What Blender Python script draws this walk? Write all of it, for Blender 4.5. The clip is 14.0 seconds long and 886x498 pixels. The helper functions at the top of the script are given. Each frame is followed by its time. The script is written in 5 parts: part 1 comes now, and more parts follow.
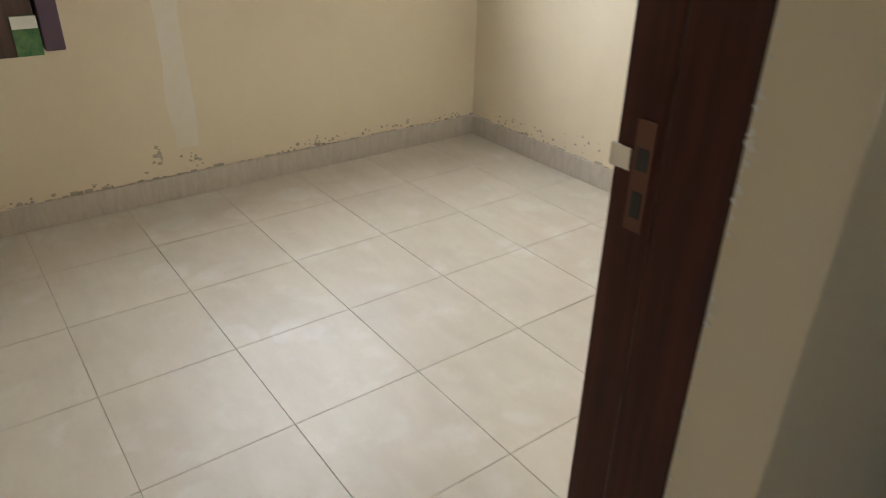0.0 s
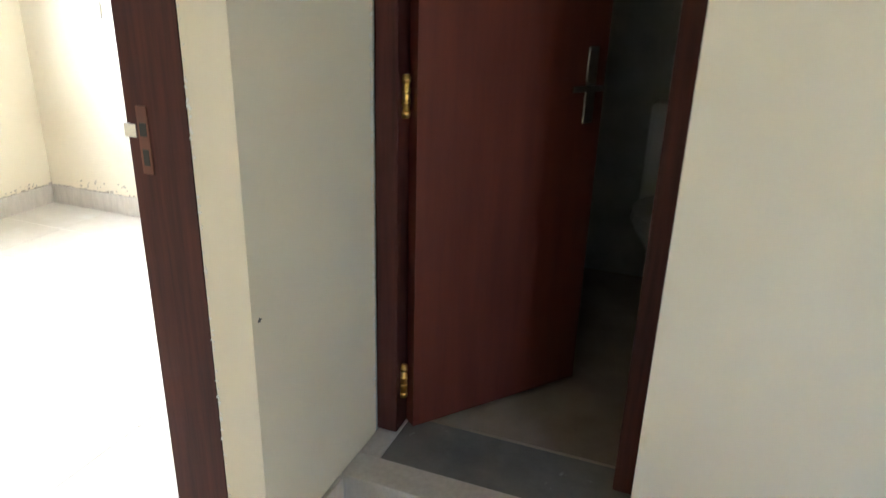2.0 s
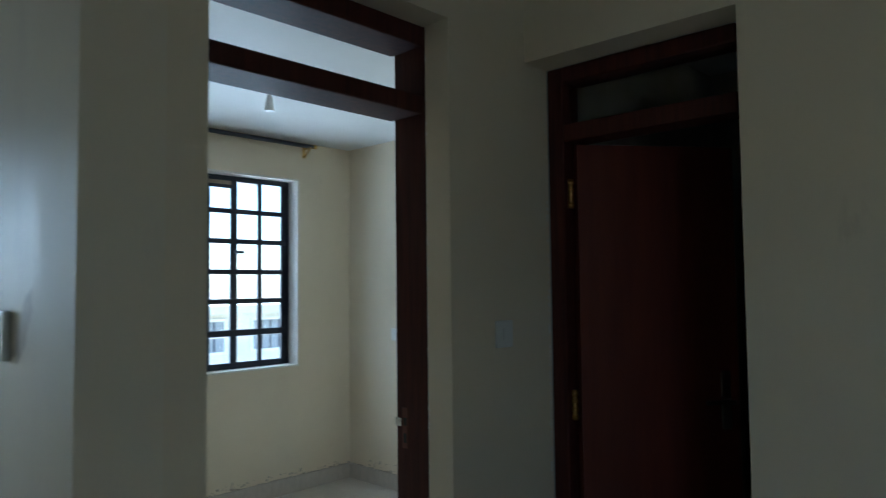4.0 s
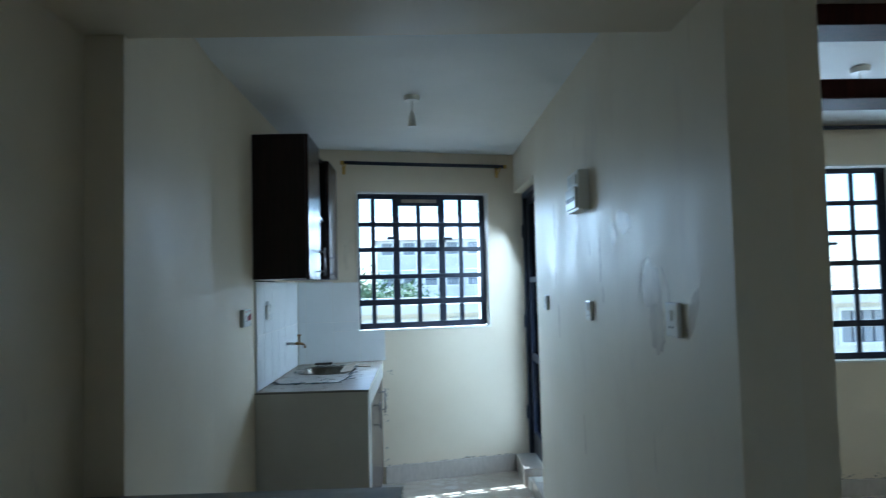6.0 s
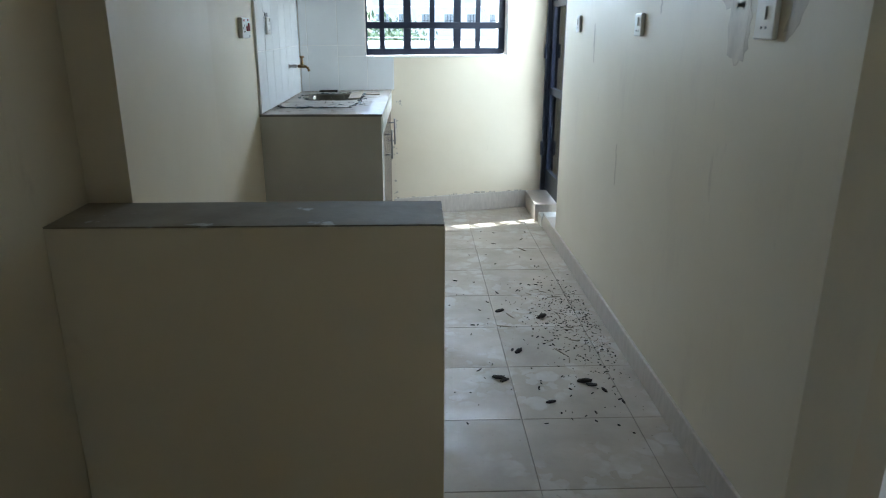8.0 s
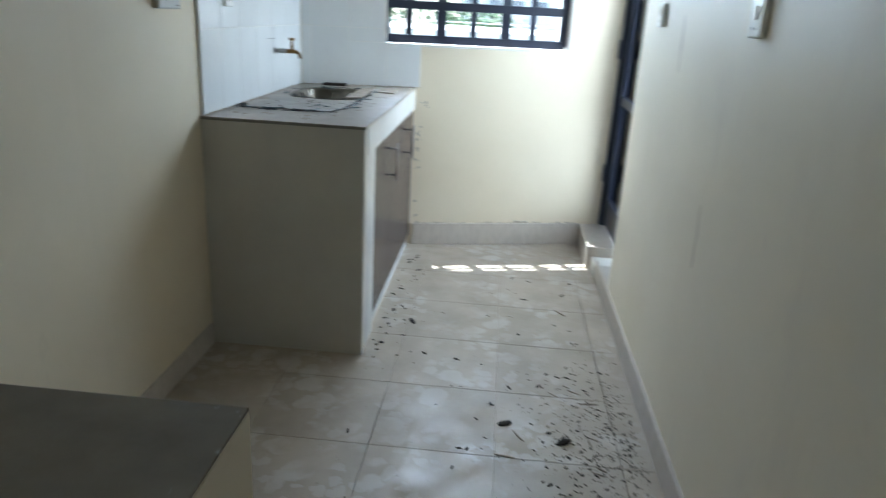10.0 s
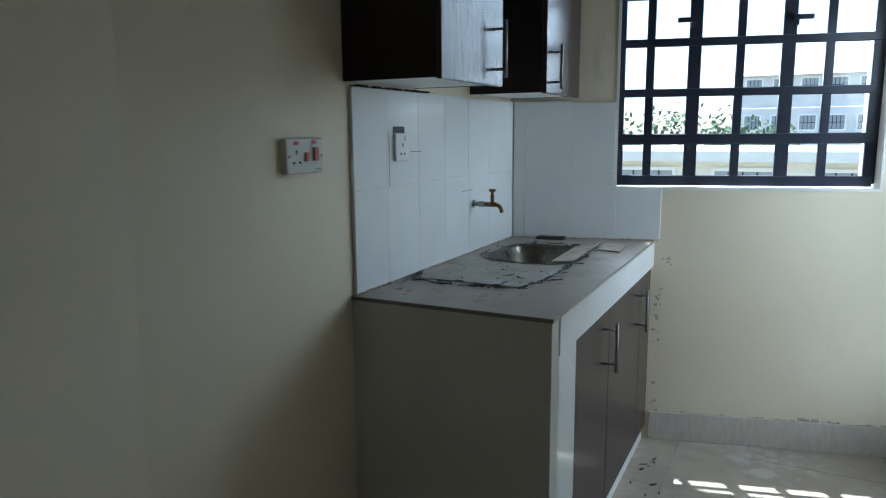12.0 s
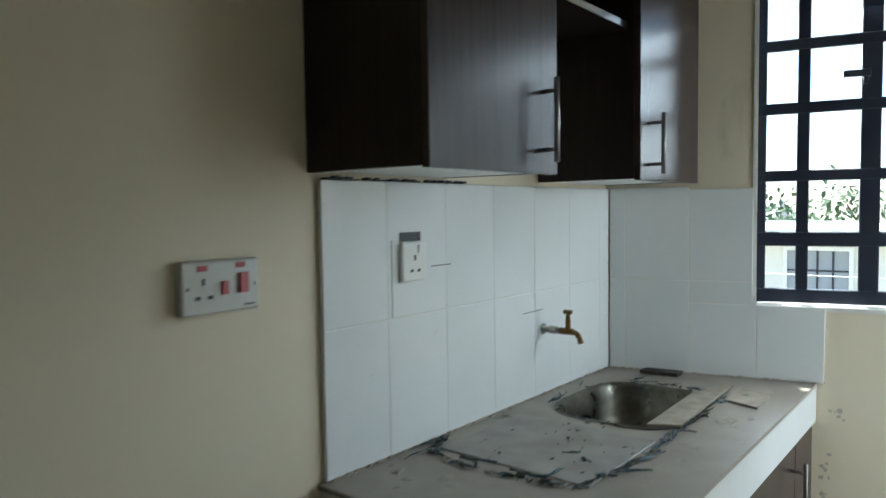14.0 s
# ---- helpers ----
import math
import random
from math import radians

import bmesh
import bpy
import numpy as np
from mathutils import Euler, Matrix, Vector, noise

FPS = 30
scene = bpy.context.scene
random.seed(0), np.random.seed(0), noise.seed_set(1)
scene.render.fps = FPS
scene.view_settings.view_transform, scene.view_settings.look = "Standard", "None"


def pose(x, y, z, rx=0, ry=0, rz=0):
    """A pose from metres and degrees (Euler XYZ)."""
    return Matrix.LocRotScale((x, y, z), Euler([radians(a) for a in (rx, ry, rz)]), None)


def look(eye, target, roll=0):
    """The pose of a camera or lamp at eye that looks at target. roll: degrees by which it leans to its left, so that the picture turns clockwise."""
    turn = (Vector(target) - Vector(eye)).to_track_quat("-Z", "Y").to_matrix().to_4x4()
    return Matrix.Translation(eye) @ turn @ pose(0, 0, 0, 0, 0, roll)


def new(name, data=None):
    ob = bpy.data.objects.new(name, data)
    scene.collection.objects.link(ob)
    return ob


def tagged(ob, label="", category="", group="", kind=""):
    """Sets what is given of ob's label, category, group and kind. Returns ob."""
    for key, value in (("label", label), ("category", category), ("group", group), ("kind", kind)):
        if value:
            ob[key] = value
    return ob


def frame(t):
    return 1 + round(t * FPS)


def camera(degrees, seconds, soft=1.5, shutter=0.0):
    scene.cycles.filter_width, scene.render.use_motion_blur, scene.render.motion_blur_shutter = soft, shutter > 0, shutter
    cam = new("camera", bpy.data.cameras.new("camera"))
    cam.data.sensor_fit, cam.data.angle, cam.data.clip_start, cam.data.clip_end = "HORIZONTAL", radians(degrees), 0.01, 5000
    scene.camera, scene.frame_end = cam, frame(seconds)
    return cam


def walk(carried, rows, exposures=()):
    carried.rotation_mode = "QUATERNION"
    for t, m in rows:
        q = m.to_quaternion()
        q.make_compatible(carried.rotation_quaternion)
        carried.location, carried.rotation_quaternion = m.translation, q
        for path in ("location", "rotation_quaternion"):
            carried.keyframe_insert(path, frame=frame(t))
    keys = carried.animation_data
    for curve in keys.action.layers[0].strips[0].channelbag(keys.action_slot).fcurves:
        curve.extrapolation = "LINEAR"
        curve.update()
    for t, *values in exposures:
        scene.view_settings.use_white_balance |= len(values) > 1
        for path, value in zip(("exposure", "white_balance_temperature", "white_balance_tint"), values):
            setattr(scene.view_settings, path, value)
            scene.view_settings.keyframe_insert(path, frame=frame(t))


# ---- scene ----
cam = camera(65.2, 14.0, soft=1.1, shutter=0.4)
PATH = [
    (0, (2.157, -2.213, 1.254), (3.22, -0.797, 0.323), 1.2),
    (0.5, (2.064, -2.401, 1.239), (3.204, -1.033, 0.328), 1.3),
    (1, (1.99, -2.529, 1.234), (3.278, -1.329, 0.284), 1.9),
    (1.5, (1.869, -2.629, 1.24), (3.438, -1.759, 0.357), 1.9),
    (2, (1.774, -2.732, 1.269), (3.519, -2.074, 0.545), 1.7),
    (2.5, (1.627, -2.888, 1.313), (3.387, -2.072, 0.825), 0.4),
    (3, (1.475, -3.035, 1.349), (3.113, -1.896, 1.207), 0.3),
    (3.2, (1.418, -3.08, 1.366), (3.066, -1.947, 1.36), 0.2),
    (5.3, (1.029, -3.748, 1.47), (1.602, -1.835, 1.571), -1.6),
    (5.5, (1.0, -3.748, 1.469), (1.385, -1.789, 1.573), -1.7),
    (6, (0.901, -3.779, 1.458), (0.966, -1.782, 1.557), -1.4),
    (6.5, (0.852, -3.771, 1.42), (0.782, -1.773, 1.361), -0.7),
    (7, (0.822, -3.746, 1.365), (0.74, -1.768, 1.081), 0.4),
    (7.5, (0.78, -3.663, 1.327), (0.825, -1.74, 0.782), -0.3),
    (7.7, (0.773, -3.618, 1.32), (0.845, -1.705, 0.74), 0.1),
    (9.8, (1.029, -2.524, 1.299), (1.023, -0.642, 0.623), 2.2),
    (10, (1.075, -2.445, 1.303), (0.94, -0.559, 0.653), 3.2),
    (10.5, (1.126, -2.281, 1.313), (0.497, -0.499, 0.657), -0.3),
    (11, (1.078, -2.051, 1.33), (0.271, -0.292, 0.826), -0.6),
    (11.5, (1.073, -1.897, 1.342), (0.199, -0.148, 0.919), -2.1),
    (12, (1.114, -1.643, 1.363), (0.226, 0.118, 1.03), -0.5),
    (12.5, (1.092, -1.439, 1.355), (0.18, 0.312, 1.036), -2.3),
    (13, (1.005, -1.241, 1.407), (0.068, 0.523, 1.309), -2.6),
    (13.5, (0.977, -1.104, 1.389), (-0.223, 0.49, 1.239), -3.4),
    (14, (1.025, -0.893, 1.428), (-0.232, 0.659, 1.316), -0.8),
]
walk(cam, [(t, look(eye, target, roll)) for t, eye, target, roll in PATH],
     exposures=[(0.0, 3.1, 6400, 12), (0.6, 3.25, 6050, 11), (1.0, 3.4, 5850, 9), (1.5, 4.3, 5900, 9), (2.0, 4.9, 5550, 8), (2.5, 4.8, 4950, 6),
                (3.0, 3.6, 4750, 3), (3.2, 3.1, 4850, 2), (5.3, 1.75, 4600, -1), (6.5, 1.8, 4700, -1), (7.0, 1.85, 4950, 1), (7.5, 2.3, 5300, 3), (9.8, 2.4, 5350, 4),
                (10.5, 2.33, 5350, 5), (11.0, 2.35, 5250, 4), (11.5, 1.95, 5200, 3), (12.0, 1.4, 5200, 2), (12.5, 1.1, 5200, 1), (13.0, 0.75, 5500, 0), (13.5, 0.95, 5500, 0), (14.0, 1.75, 5700, 0)])

# ---- world, sun, window light, lounge fill ----
SUN = Vector((0.19, -0.285, -1.0)).normalized()
world = bpy.data.worlds.new("sky")
scene.world = world
world.use_nodes = True
wn, wl = world.node_tree.nodes, world.node_tree.links
sky = wn.new("ShaderNodeTexSky")
sky.sky_type, sky.sun_disc = "NISHITA", False
sky.sun_elevation = math.asin(-SUN.z)
sky.sun_rotation = math.atan2(-SUN.x, -SUN.y)
wn["Background"].inputs["Strength"].default_value = 0.15
wl.new(sky.outputs[0], wn["Background"].inputs["Color"])
sun = new("sun", bpy.data.lights.new("sun", "SUN"))
sun.data.energy, sun.data.angle, sun.data.color = 5.0, radians(0.5), (1.0, 0.95, 0.87)
sun.rotation_euler = SUN.to_track_quat("-Z", "Y").to_euler()


def window_light(name, at, target, sx, sz, watts, spread=180):
    """Daylight from the sky, standing in a window's opening; the lounge's opening is an added one."""
    ob = new(name, bpy.data.lights.new(name, "AREA"))
    ob.data.shape, ob.data.size, ob.data.size_y = "RECTANGLE", sx, sz
    ob.data.energy, ob.data.color, ob.data.spread = watts, (0.93, 0.97, 1.0), radians(spread)
    ob.matrix_world = look(at, target)
    return ob


window_light("window_light_kitchen", (0.84, 1.86, 1.75), (1.0, 0.95, 0.45), 0.98, 0.9, 8.5, 150)
window_light("window_light_bedroom", (3.5, 1.0, 1.5), (3.5, 0, 1.5), 1.2, 1.25, 9.5)
# added fill for the lounge's east wall, from an unseen, assumed opening
window_light("fill_light_lounge", (-0.38, -5.52, 1.5), (3.0, -4.2, 1.0), 0.8, 1.1, 0.05)
window_light("window_light_back_door", (1.92, 1.27, 1.15), (0.75, 1.48, 0.5), 0.55, 1.6, 3.3, 140)

# ---- materials ----
def mat(name, color, rough=0.6, metal=0.0, spec=0.5):
    m = bpy.data.materials.new(name)
    m.use_nodes = True
    b = m.node_tree.nodes["Principled BSDF"]
    b.inputs["Base Color"].default_value = (*color, 1)
    b.inputs["Roughness"].default_value = rough
    b.inputs["Metallic"].default_value = metal
    b.inputs["Specular IOR Level"].default_value = spec
    return m


def node(m, kind, **values):
    n = m.node_tree.nodes.new(kind)
    for key, v in values.items():
        n.inputs[key].default_value = v
    return n


def link(m, a, b):
    m.node_tree.links.new(a, b)


def place(m, stretch=(1, 1, 1)):
    """World-sized coordinates for a texture."""
    geo = node(m, "ShaderNodeNewGeometry")
    mp = node(m, "ShaderNodeMapping")
    mp.inputs["Scale"].default_value = stretch
    link(m, geo.outputs["Position"], mp.inputs["Vector"])
    return mp.outputs["Vector"]


def mottle(m, colors, scale, stretch=(1, 1, 1), detail=6.0, lo=0.35, hi=0.65, base=None):
    """Two colours mixed by noise; returns the colour's output."""
    nz = node(m, "ShaderNodeTexNoise", Scale=scale, Detail=detail, Roughness=0.6)
    link(m, place(m, stretch), nz.inputs["Vector"])
    ramp = node(m, "ShaderNodeMapRange")
    ramp.inputs["From Min"].default_value, ramp.inputs["From Max"].default_value = lo, hi
    link(m, nz.outputs["Fac"], ramp.inputs["Value"])
    mix = m.node_tree.nodes.new("ShaderNodeMix")
    mix.data_type = "RGBA"
    link(m, ramp.outputs["Result"], mix.inputs[0])
    if base is None:
        mix.inputs[6].default_value = (*colors[0], 1)
    else:
        link(m, base, mix.inputs[6])
    mix.inputs[7].default_value = (*colors[1], 1)
    return mix.outputs[2]


def paint(m, out):
    link(m, out, m.node_tree.nodes["Principled BSDF"].inputs["Base Color"])


def relief(m, scale, strength, distance=0.002, stretch=(1, 1, 1)):
    nz = node(m, "ShaderNodeTexNoise", Scale=scale, Detail=5.0)
    link(m, place(m, stretch), nz.inputs["Vector"])
    bump = node(m, "ShaderNodeBump", Strength=strength, Distance=distance)
    link(m, nz.outputs["Fac"], bump.inputs["Height"])
    link(m, bump.outputs["Normal"], m.node_tree.nodes["Principled BSDF"].inputs["Normal"])


def gloss(m, scale, lo, hi, stretch=(1, 1, 1)):
    nz = node(m, "ShaderNodeTexNoise", Scale=scale, Detail=4.0)
    link(m, place(m, stretch), nz.inputs["Vector"])
    r = node(m, "ShaderNodeMapRange")
    r.inputs["From Min"].default_value, r.inputs["From Max"].default_value = 0.35, 0.65
    r.inputs["To Min"].default_value, r.inputs["To Max"].default_value = lo, hi
    link(m, nz.outputs["Fac"], r.inputs["Value"])
    link(m, r.outputs["Result"], m.node_tree.nodes["Principled BSDF"].inputs["Roughness"])


def vary(m, amount, base):
    """Piece to piece change of brightness."""
    info = node(m, "ShaderNodeObjectInfo")
    r = node(m, "ShaderNodeMapRange")
    r.inputs["To Min"].default_value, r.inputs["To Max"].default_value = 1 - amount, 1 + amount
    link(m, info.outputs["Random"], r.inputs["Value"])
    hsv = node(m, "ShaderNodeHueSaturation")
    link(m, base, hsv.inputs["Color"])
    link(m, r.outputs["Result"], hsv.inputs["Value"])
    return hsv.outputs["Color"]


def splashes(m, color, scale, lo, hi, base):
    """Rounded, overlapping pats of dried plaster, here and there."""
    warp = node(m, "ShaderNodeTexNoise", Scale=scale * 1.6, Detail=3.0)
    at = place(m)
    link(m, at, warp.inputs["Vector"])
    shift = m.node_tree.nodes.new("ShaderNodeVectorMath")
    shift.operation = "MULTIPLY_ADD"
    link(m, warp.outputs["Color"], shift.inputs[0])
    shift.inputs[1].default_value = (0.07, 0.07, 0.0)
    link(m, at, shift.inputs[2])
    cells = node(m, "ShaderNodeTexVoronoi", Scale=scale)
    link(m, shift.outputs[0], cells.inputs["Vector"])
    pat = node(m, "ShaderNodeMapRange")
    pat.inputs["From Min"].default_value, pat.inputs["From Max"].default_value = 0.44, 0.36
    link(m, cells.outputs["Distance"], pat.inputs["Value"])
    where = node(m, "ShaderNodeTexNoise", Scale=3.1, Detail=4.0)
    link(m, at, where.inputs["Vector"])
    some = node(m, "ShaderNodeMapRange")
    some.inputs["From Min"].default_value, some.inputs["From Max"].default_value = lo, hi
    some.inputs["To Max"].default_value = 0.6
    link(m, where.outputs["Fac"], some.inputs["Value"])
    both = m.node_tree.nodes.new("ShaderNodeMath")
    both.operation = "MULTIPLY"
    link(m, pat.outputs["Result"], both.inputs[0])
    link(m, some.outputs["Result"], both.inputs[1])
    mix = m.node_tree.nodes.new("ShaderNodeMix")
    mix.data_type = "RGBA"
    link(m, both.outputs[0], mix.inputs[0])
    link(m, base, mix.inputs[6])
    mix.inputs[7].default_value = (*color, 1)
    return mix.outputs[2]


CREAM = mat("cream_wall_paint", (0.74, 0.68, 0.56), 0.5, 0.0, 0.3)
c = mottle(CREAM, ((0.77, 0.685, 0.525), (0.72, 0.63, 0.47)), 1.3)
c = mottle(CREAM, (None, (0.52, 0.44, 0.32)), 3.2, (1, 1, 0.45), 8, 0.66, 0.80, c)
paint(CREAM, c)
relief(CREAM, 60, 0.12, 0.002)
gloss(CREAM, 2.0, 0.45, 0.62)
SMEAR = mat("cream_paint_smeared_by_hands", (0.74, 0.68, 0.56), 0.4, 0.0, 0.5)
c = mottle(SMEAR, ((0.77, 0.70, 0.55), (0.73, 0.655, 0.51)), 1.3)
c = mottle(SMEAR, (None, (0.69, 0.615, 0.485)), 4.5, (1, 1, 0.35), 6, 0.56, 0.72, c)
c = mottle(SMEAR, (None, (0.64, 0.565, 0.44)), 13, (1, 1, 0.3), 7, 0.66, 0.76, c)
paint(SMEAR, c)
relief(SMEAR, 60, 0.12, 0.002)
gloss(SMEAR, 3.0, 0.40, 0.54)
WHITE = mat("white_ceiling_paint", (0.78, 0.78, 0.76), 0.6)
paint(WHITE, mottle(WHITE, ((0.79, 0.79, 0.77), (0.72, 0.72, 0.70)), 1.1))
relief(WHITE, 70, 0.1)
REVEAL = mat("white_reveal_plaster", (0.80, 0.78, 0.72), 0.55)
paint(REVEAL, mottle(REVEAL, ((0.82, 0.80, 0.75), (0.70, 0.67, 0.60)), 6))
relief(REVEAL, 45, 0.2, 0.003)
GROUT = mat("grey_grout", (0.30, 0.26, 0.21), 0.9)
paint(GROUT, mottle(GROUT, ((0.58, 0.50, 0.41), (0.46, 0.39, 0.31)), 9))
BTILE = mat("bedroom_floor_tile", (0.62, 0.57, 0.49), 0.32)
c = mottle(BTILE, ((0.645, 0.59, 0.505), (0.60, 0.545, 0.46)), 5, (3, 1, 1))
c = mottle(BTILE, (None, (0.69, 0.655, 0.595)), 6.5, (1, 1, 1), 9, 0.56, 0.74, c)
c = splashes(BTILE, (0.71, 0.685, 0.64), 5.0, 0.54, 0.64, c)
c = mottle(BTILE, (None, (0.50, 0.44, 0.36)), 3.0, (1, 1, 1), 9, 0.5, 1.1, c)
paint(BTILE, vary(BTILE, 0.03, c))
gloss(BTILE, 2.5, 0.36, 0.46)
KTILE = mat("dusty_kitchen_floor_tile", (0.55, 0.49, 0.41), 0.4)
c = mottle(KTILE, ((0.46, 0.40, 0.32), (0.38, 0.325, 0.255)), 4.5)
c = splashes(KTILE, (0.58, 0.555, 0.51), 8.5, 0.48, 0.58, c)
c = splashes(KTILE, (0.53, 0.50, 0.455), 17.0, 0.48, 0.58, c)
c = mottle(KTILE, (None, (0.22, 0.19, 0.15)), 34, (1, 1, 1), 9, 0.64, 0.78, c)
paint(KTILE, vary(KTILE, 0.04, c))
gloss(KTILE, 7, 0.34, 0.64)
SKIRT = mat("stone_tile_skirting", (0.50, 0.45, 0.39), 0.35)
paint(SKIRT, mottle(SKIRT, ((0.57, 0.515, 0.45), (0.49, 0.44, 0.38)), 14, (4, 4, 1)))
CEMENT = mat("grey_cement", (0.20, 0.19, 0.17), 0.85)
c = mottle(CEMENT, ((0.22, 0.205, 0.18), (0.14, 0.13, 0.115)), 5)
paint(CEMENT, mottle(CEMENT, (None, (0.36, 0.35, 0.33)), 17, (1, 1, 1), 8, 0.64, 0.75, c))
relief(CEMENT, 40, 0.5, 0.004)
SKIM = mat("bare_plaster_skim", (0.42, 0.37, 0.30), 0.7)
c = mottle(SKIM, ((0.30, 0.265, 0.20), (0.21, 0.18, 0.135)), 6)
paint(SKIM, mottle(SKIM, (None, (0.55, 0.54, 0.50)), 9, (1, 1, 1), 6, 0.63, 0.68, c))
relief(SKIM, 40, 0.4, 0.003)
MAHOG = mat("mahogany_stained_wood", (0.075, 0.022, 0.016), 0.55, 0.0, 0.25)
c = mottle(MAHOG, ((0.085, 0.024, 0.017), (0.04, 0.012, 0.010)), 9, (6, 6, 0.35), 6, 0.3, 0.7)
paint(MAHOG, c)
relief(MAHOG, 30, 0.15, 0.002, (6, 6, 0.4))
LEAFWOOD = mat("mahogany_flush_door", (0.10, 0.028, 0.018), 0.5, 0.0, 0.3)
paint(LEAFWOOD, mottle(LEAFWOOD, ((0.145, 0.034, 0.019), (0.085, 0.021, 0.013)), 3, (5, 5, 0.5), 6, 0.3, 0.7))
WENGE = mat("dark_brown_laminate", (0.022, 0.013, 0.011), 0.45, 0.0, 0.25)
paint(WENGE, mottle(WENGE, ((0.020, 0.012, 0.010), (0.011, 0.007, 0.006)), 8, (8, 8, 0.4)))
DOORLAM = mat("glossy_brown_cabinet_door", (0.06, 0.035, 0.028), 0.26, 0.0, 0.3)
paint(DOORLAM, mottle(DOORLAM, ((0.058, 0.038, 0.034), (0.035, 0.024, 0.023)), 7, (8, 8, 0.4)))
GLAZED = mat("white_glazed_tile", (0.80, 0.81, 0.80), 0.07, 0.0, 0.4)
c = mottle(GLAZED, ((0.80, 0.81, 0.80), (0.74, 0.75, 0.74)), 2)
c = mottle(GLAZED, (None, (0.55, 0.53, 0.49)), 30, (1, 1, 1), 9, 0.70, 0.82, c)
paint(GLAZED, vary(GLAZED, 0.02, c))
gloss(GLAZED, 5, 0.10, 0.16)
ENDPANEL = mat("counter_end_tile", (0.54, 0.53, 0.48), 0.3)
paint(ENDPANEL, mottle(ENDPANEL, ((0.56, 0.545, 0.49), (0.50, 0.48, 0.43)), 2.5))
TERRAZZO = mat("dusty_worktop_tile", (0.42, 0.37, 0.31), 0.4)
c = mottle(TERRAZZO, ((0.31, 0.27, 0.22), (0.235, 0.20, 0.16)), 6)
paint(TERRAZZO, mottle(TERRAZZO, (None, (0.17, 0.15, 0.12)), 26, (1, 1, 1), 9, 0.64, 0.8, c))
gloss(TERRAZZO, 5, 0.30, 0.42)
STEEL = mat("brushed_steel", (0.32, 0.29, 0.25), 0.35, 1.0)
c = mottle(STEEL, ((0.22, 0.205, 0.17), (0.12, 0.108, 0.085)), 12)
paint(STEEL, mottle(STEEL, (None, (0.50, 0.48, 0.44)), 70, (1, 1, 1), 6, 0.68, 0.74, c))
gloss(STEEL, 20, 0.25, 0.55)
CHROME = mat("chrome", (0.62, 0.61, 0.60), 0.18, 1.0)
HANDLE = mat("dark_steel_handle", (0.26, 0.25, 0.24), 0.28, 1.0)
BRASS = mat("brass", (0.62, 0.42, 0.12), 0.3, 1.0)
GALV = mat("galvanised_pipe", (0.42, 0.41, 0.385), 0.4, 1.0)
OLDBRASS = mat("tarnished_brass", (0.24, 0.15, 0.055), 0.42, 1.0)
RUST = mat("rusty_plate", (0.16, 0.07, 0.05), 0.5, 0.5)
BLACKM = mat("black_painted_steel", (0.012, 0.016, 0.030), 0.35)
paint(BLACKM, mottle(BLACKM, ((0.012, 0.016, 0.032), (0.022, 0.026, 0.042)), 9))
PLASTIC = mat("white_plastic", (0.78, 0.77, 0.73), 0.3)
SILVERP = mat("silver_grey_plastic", (0.55, 0.54, 0.50), 0.3)
REDP = mat("red_switch", (0.36, 0.02, 0.025), 0.3)
DARKP = mat("black_plastic", (0.015, 0.015, 0.015), 0.4)
PAPER = mat("cardboard_scrap", (0.36, 0.30, 0.23), 0.8)
paint(PAPER, mottle(PAPER, ((0.38, 0.32, 0.25), (0.25, 0.21, 0.16)), 25))
PRINT = mat("printed_leaflet_green", (0.05, 0.16, 0.07), 0.4)
paint(PRINT, mottle(PRINT, ((0.04, 0.15, 0.06), (0.16, 0.30, 0.12)), 40))
DEBRIS = mat("dark_wood_chips", (0.05, 0.042, 0.032), 0.9)
paint(DEBRIS, mottle(DEBRIS, ((0.06, 0.05, 0.038), (0.02, 0.018, 0.015)), 60))
BLUEF = mat("blue_green_film", (0.02, 0.06, 0.075), 0.35)
paint(BLUEF, mottle(BLUEF, ((0.022, 0.075, 0.095), (0.012, 0.02, 0.022)), 30))
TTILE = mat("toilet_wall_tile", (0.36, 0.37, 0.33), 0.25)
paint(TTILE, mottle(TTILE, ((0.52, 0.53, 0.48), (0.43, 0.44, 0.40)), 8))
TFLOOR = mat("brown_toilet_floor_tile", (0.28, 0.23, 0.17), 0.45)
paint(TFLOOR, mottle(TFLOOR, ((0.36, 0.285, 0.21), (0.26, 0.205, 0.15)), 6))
CERAMIC = mat("white_ceramic", (0.78, 0.78, 0.76), 0.12)
EARTH = mat("dusty_ground", (0.30, 0.25, 0.18), 0.95)
paint(EARTH, mottle(EARTH, ((0.32, 0.27, 0.20), (0.20, 0.19, 0.12)), 0.15))
YELLOW = mat("pale_cream_plaster", (0.62, 0.52, 0.30), 0.8)
paint(YELLOW, mottle(YELLOW, ((0.78, 0.75, 0.66), (0.70, 0.67, 0.59)), 0.6))
GREYPL = mat("grey_stone_plaster", (0.45, 0.44, 0.42), 0.85)
paint(GREYPL, mottle(GREYPL, ((0.70, 0.685, 0.665), (0.60, 0.59, 0.575)), 0.7))
ROOFM = mat("iron_sheet_roof", (0.42, 0.43, 0.44), 0.5)
paint(ROOFM, mottle(ROOFM, ((0.44, 0.45, 0.46), (0.34, 0.30, 0.27)), 0.5))
BARK = mat("bark", (0.12, 0.09, 0.06), 0.9)
LEAF = mat("foliage", (0.06, 0.10, 0.035), 0.7)
paint(LEAF, mottle(LEAF, ((0.10, 0.15, 0.06), (0.06, 0.10, 0.04)), 1.5))
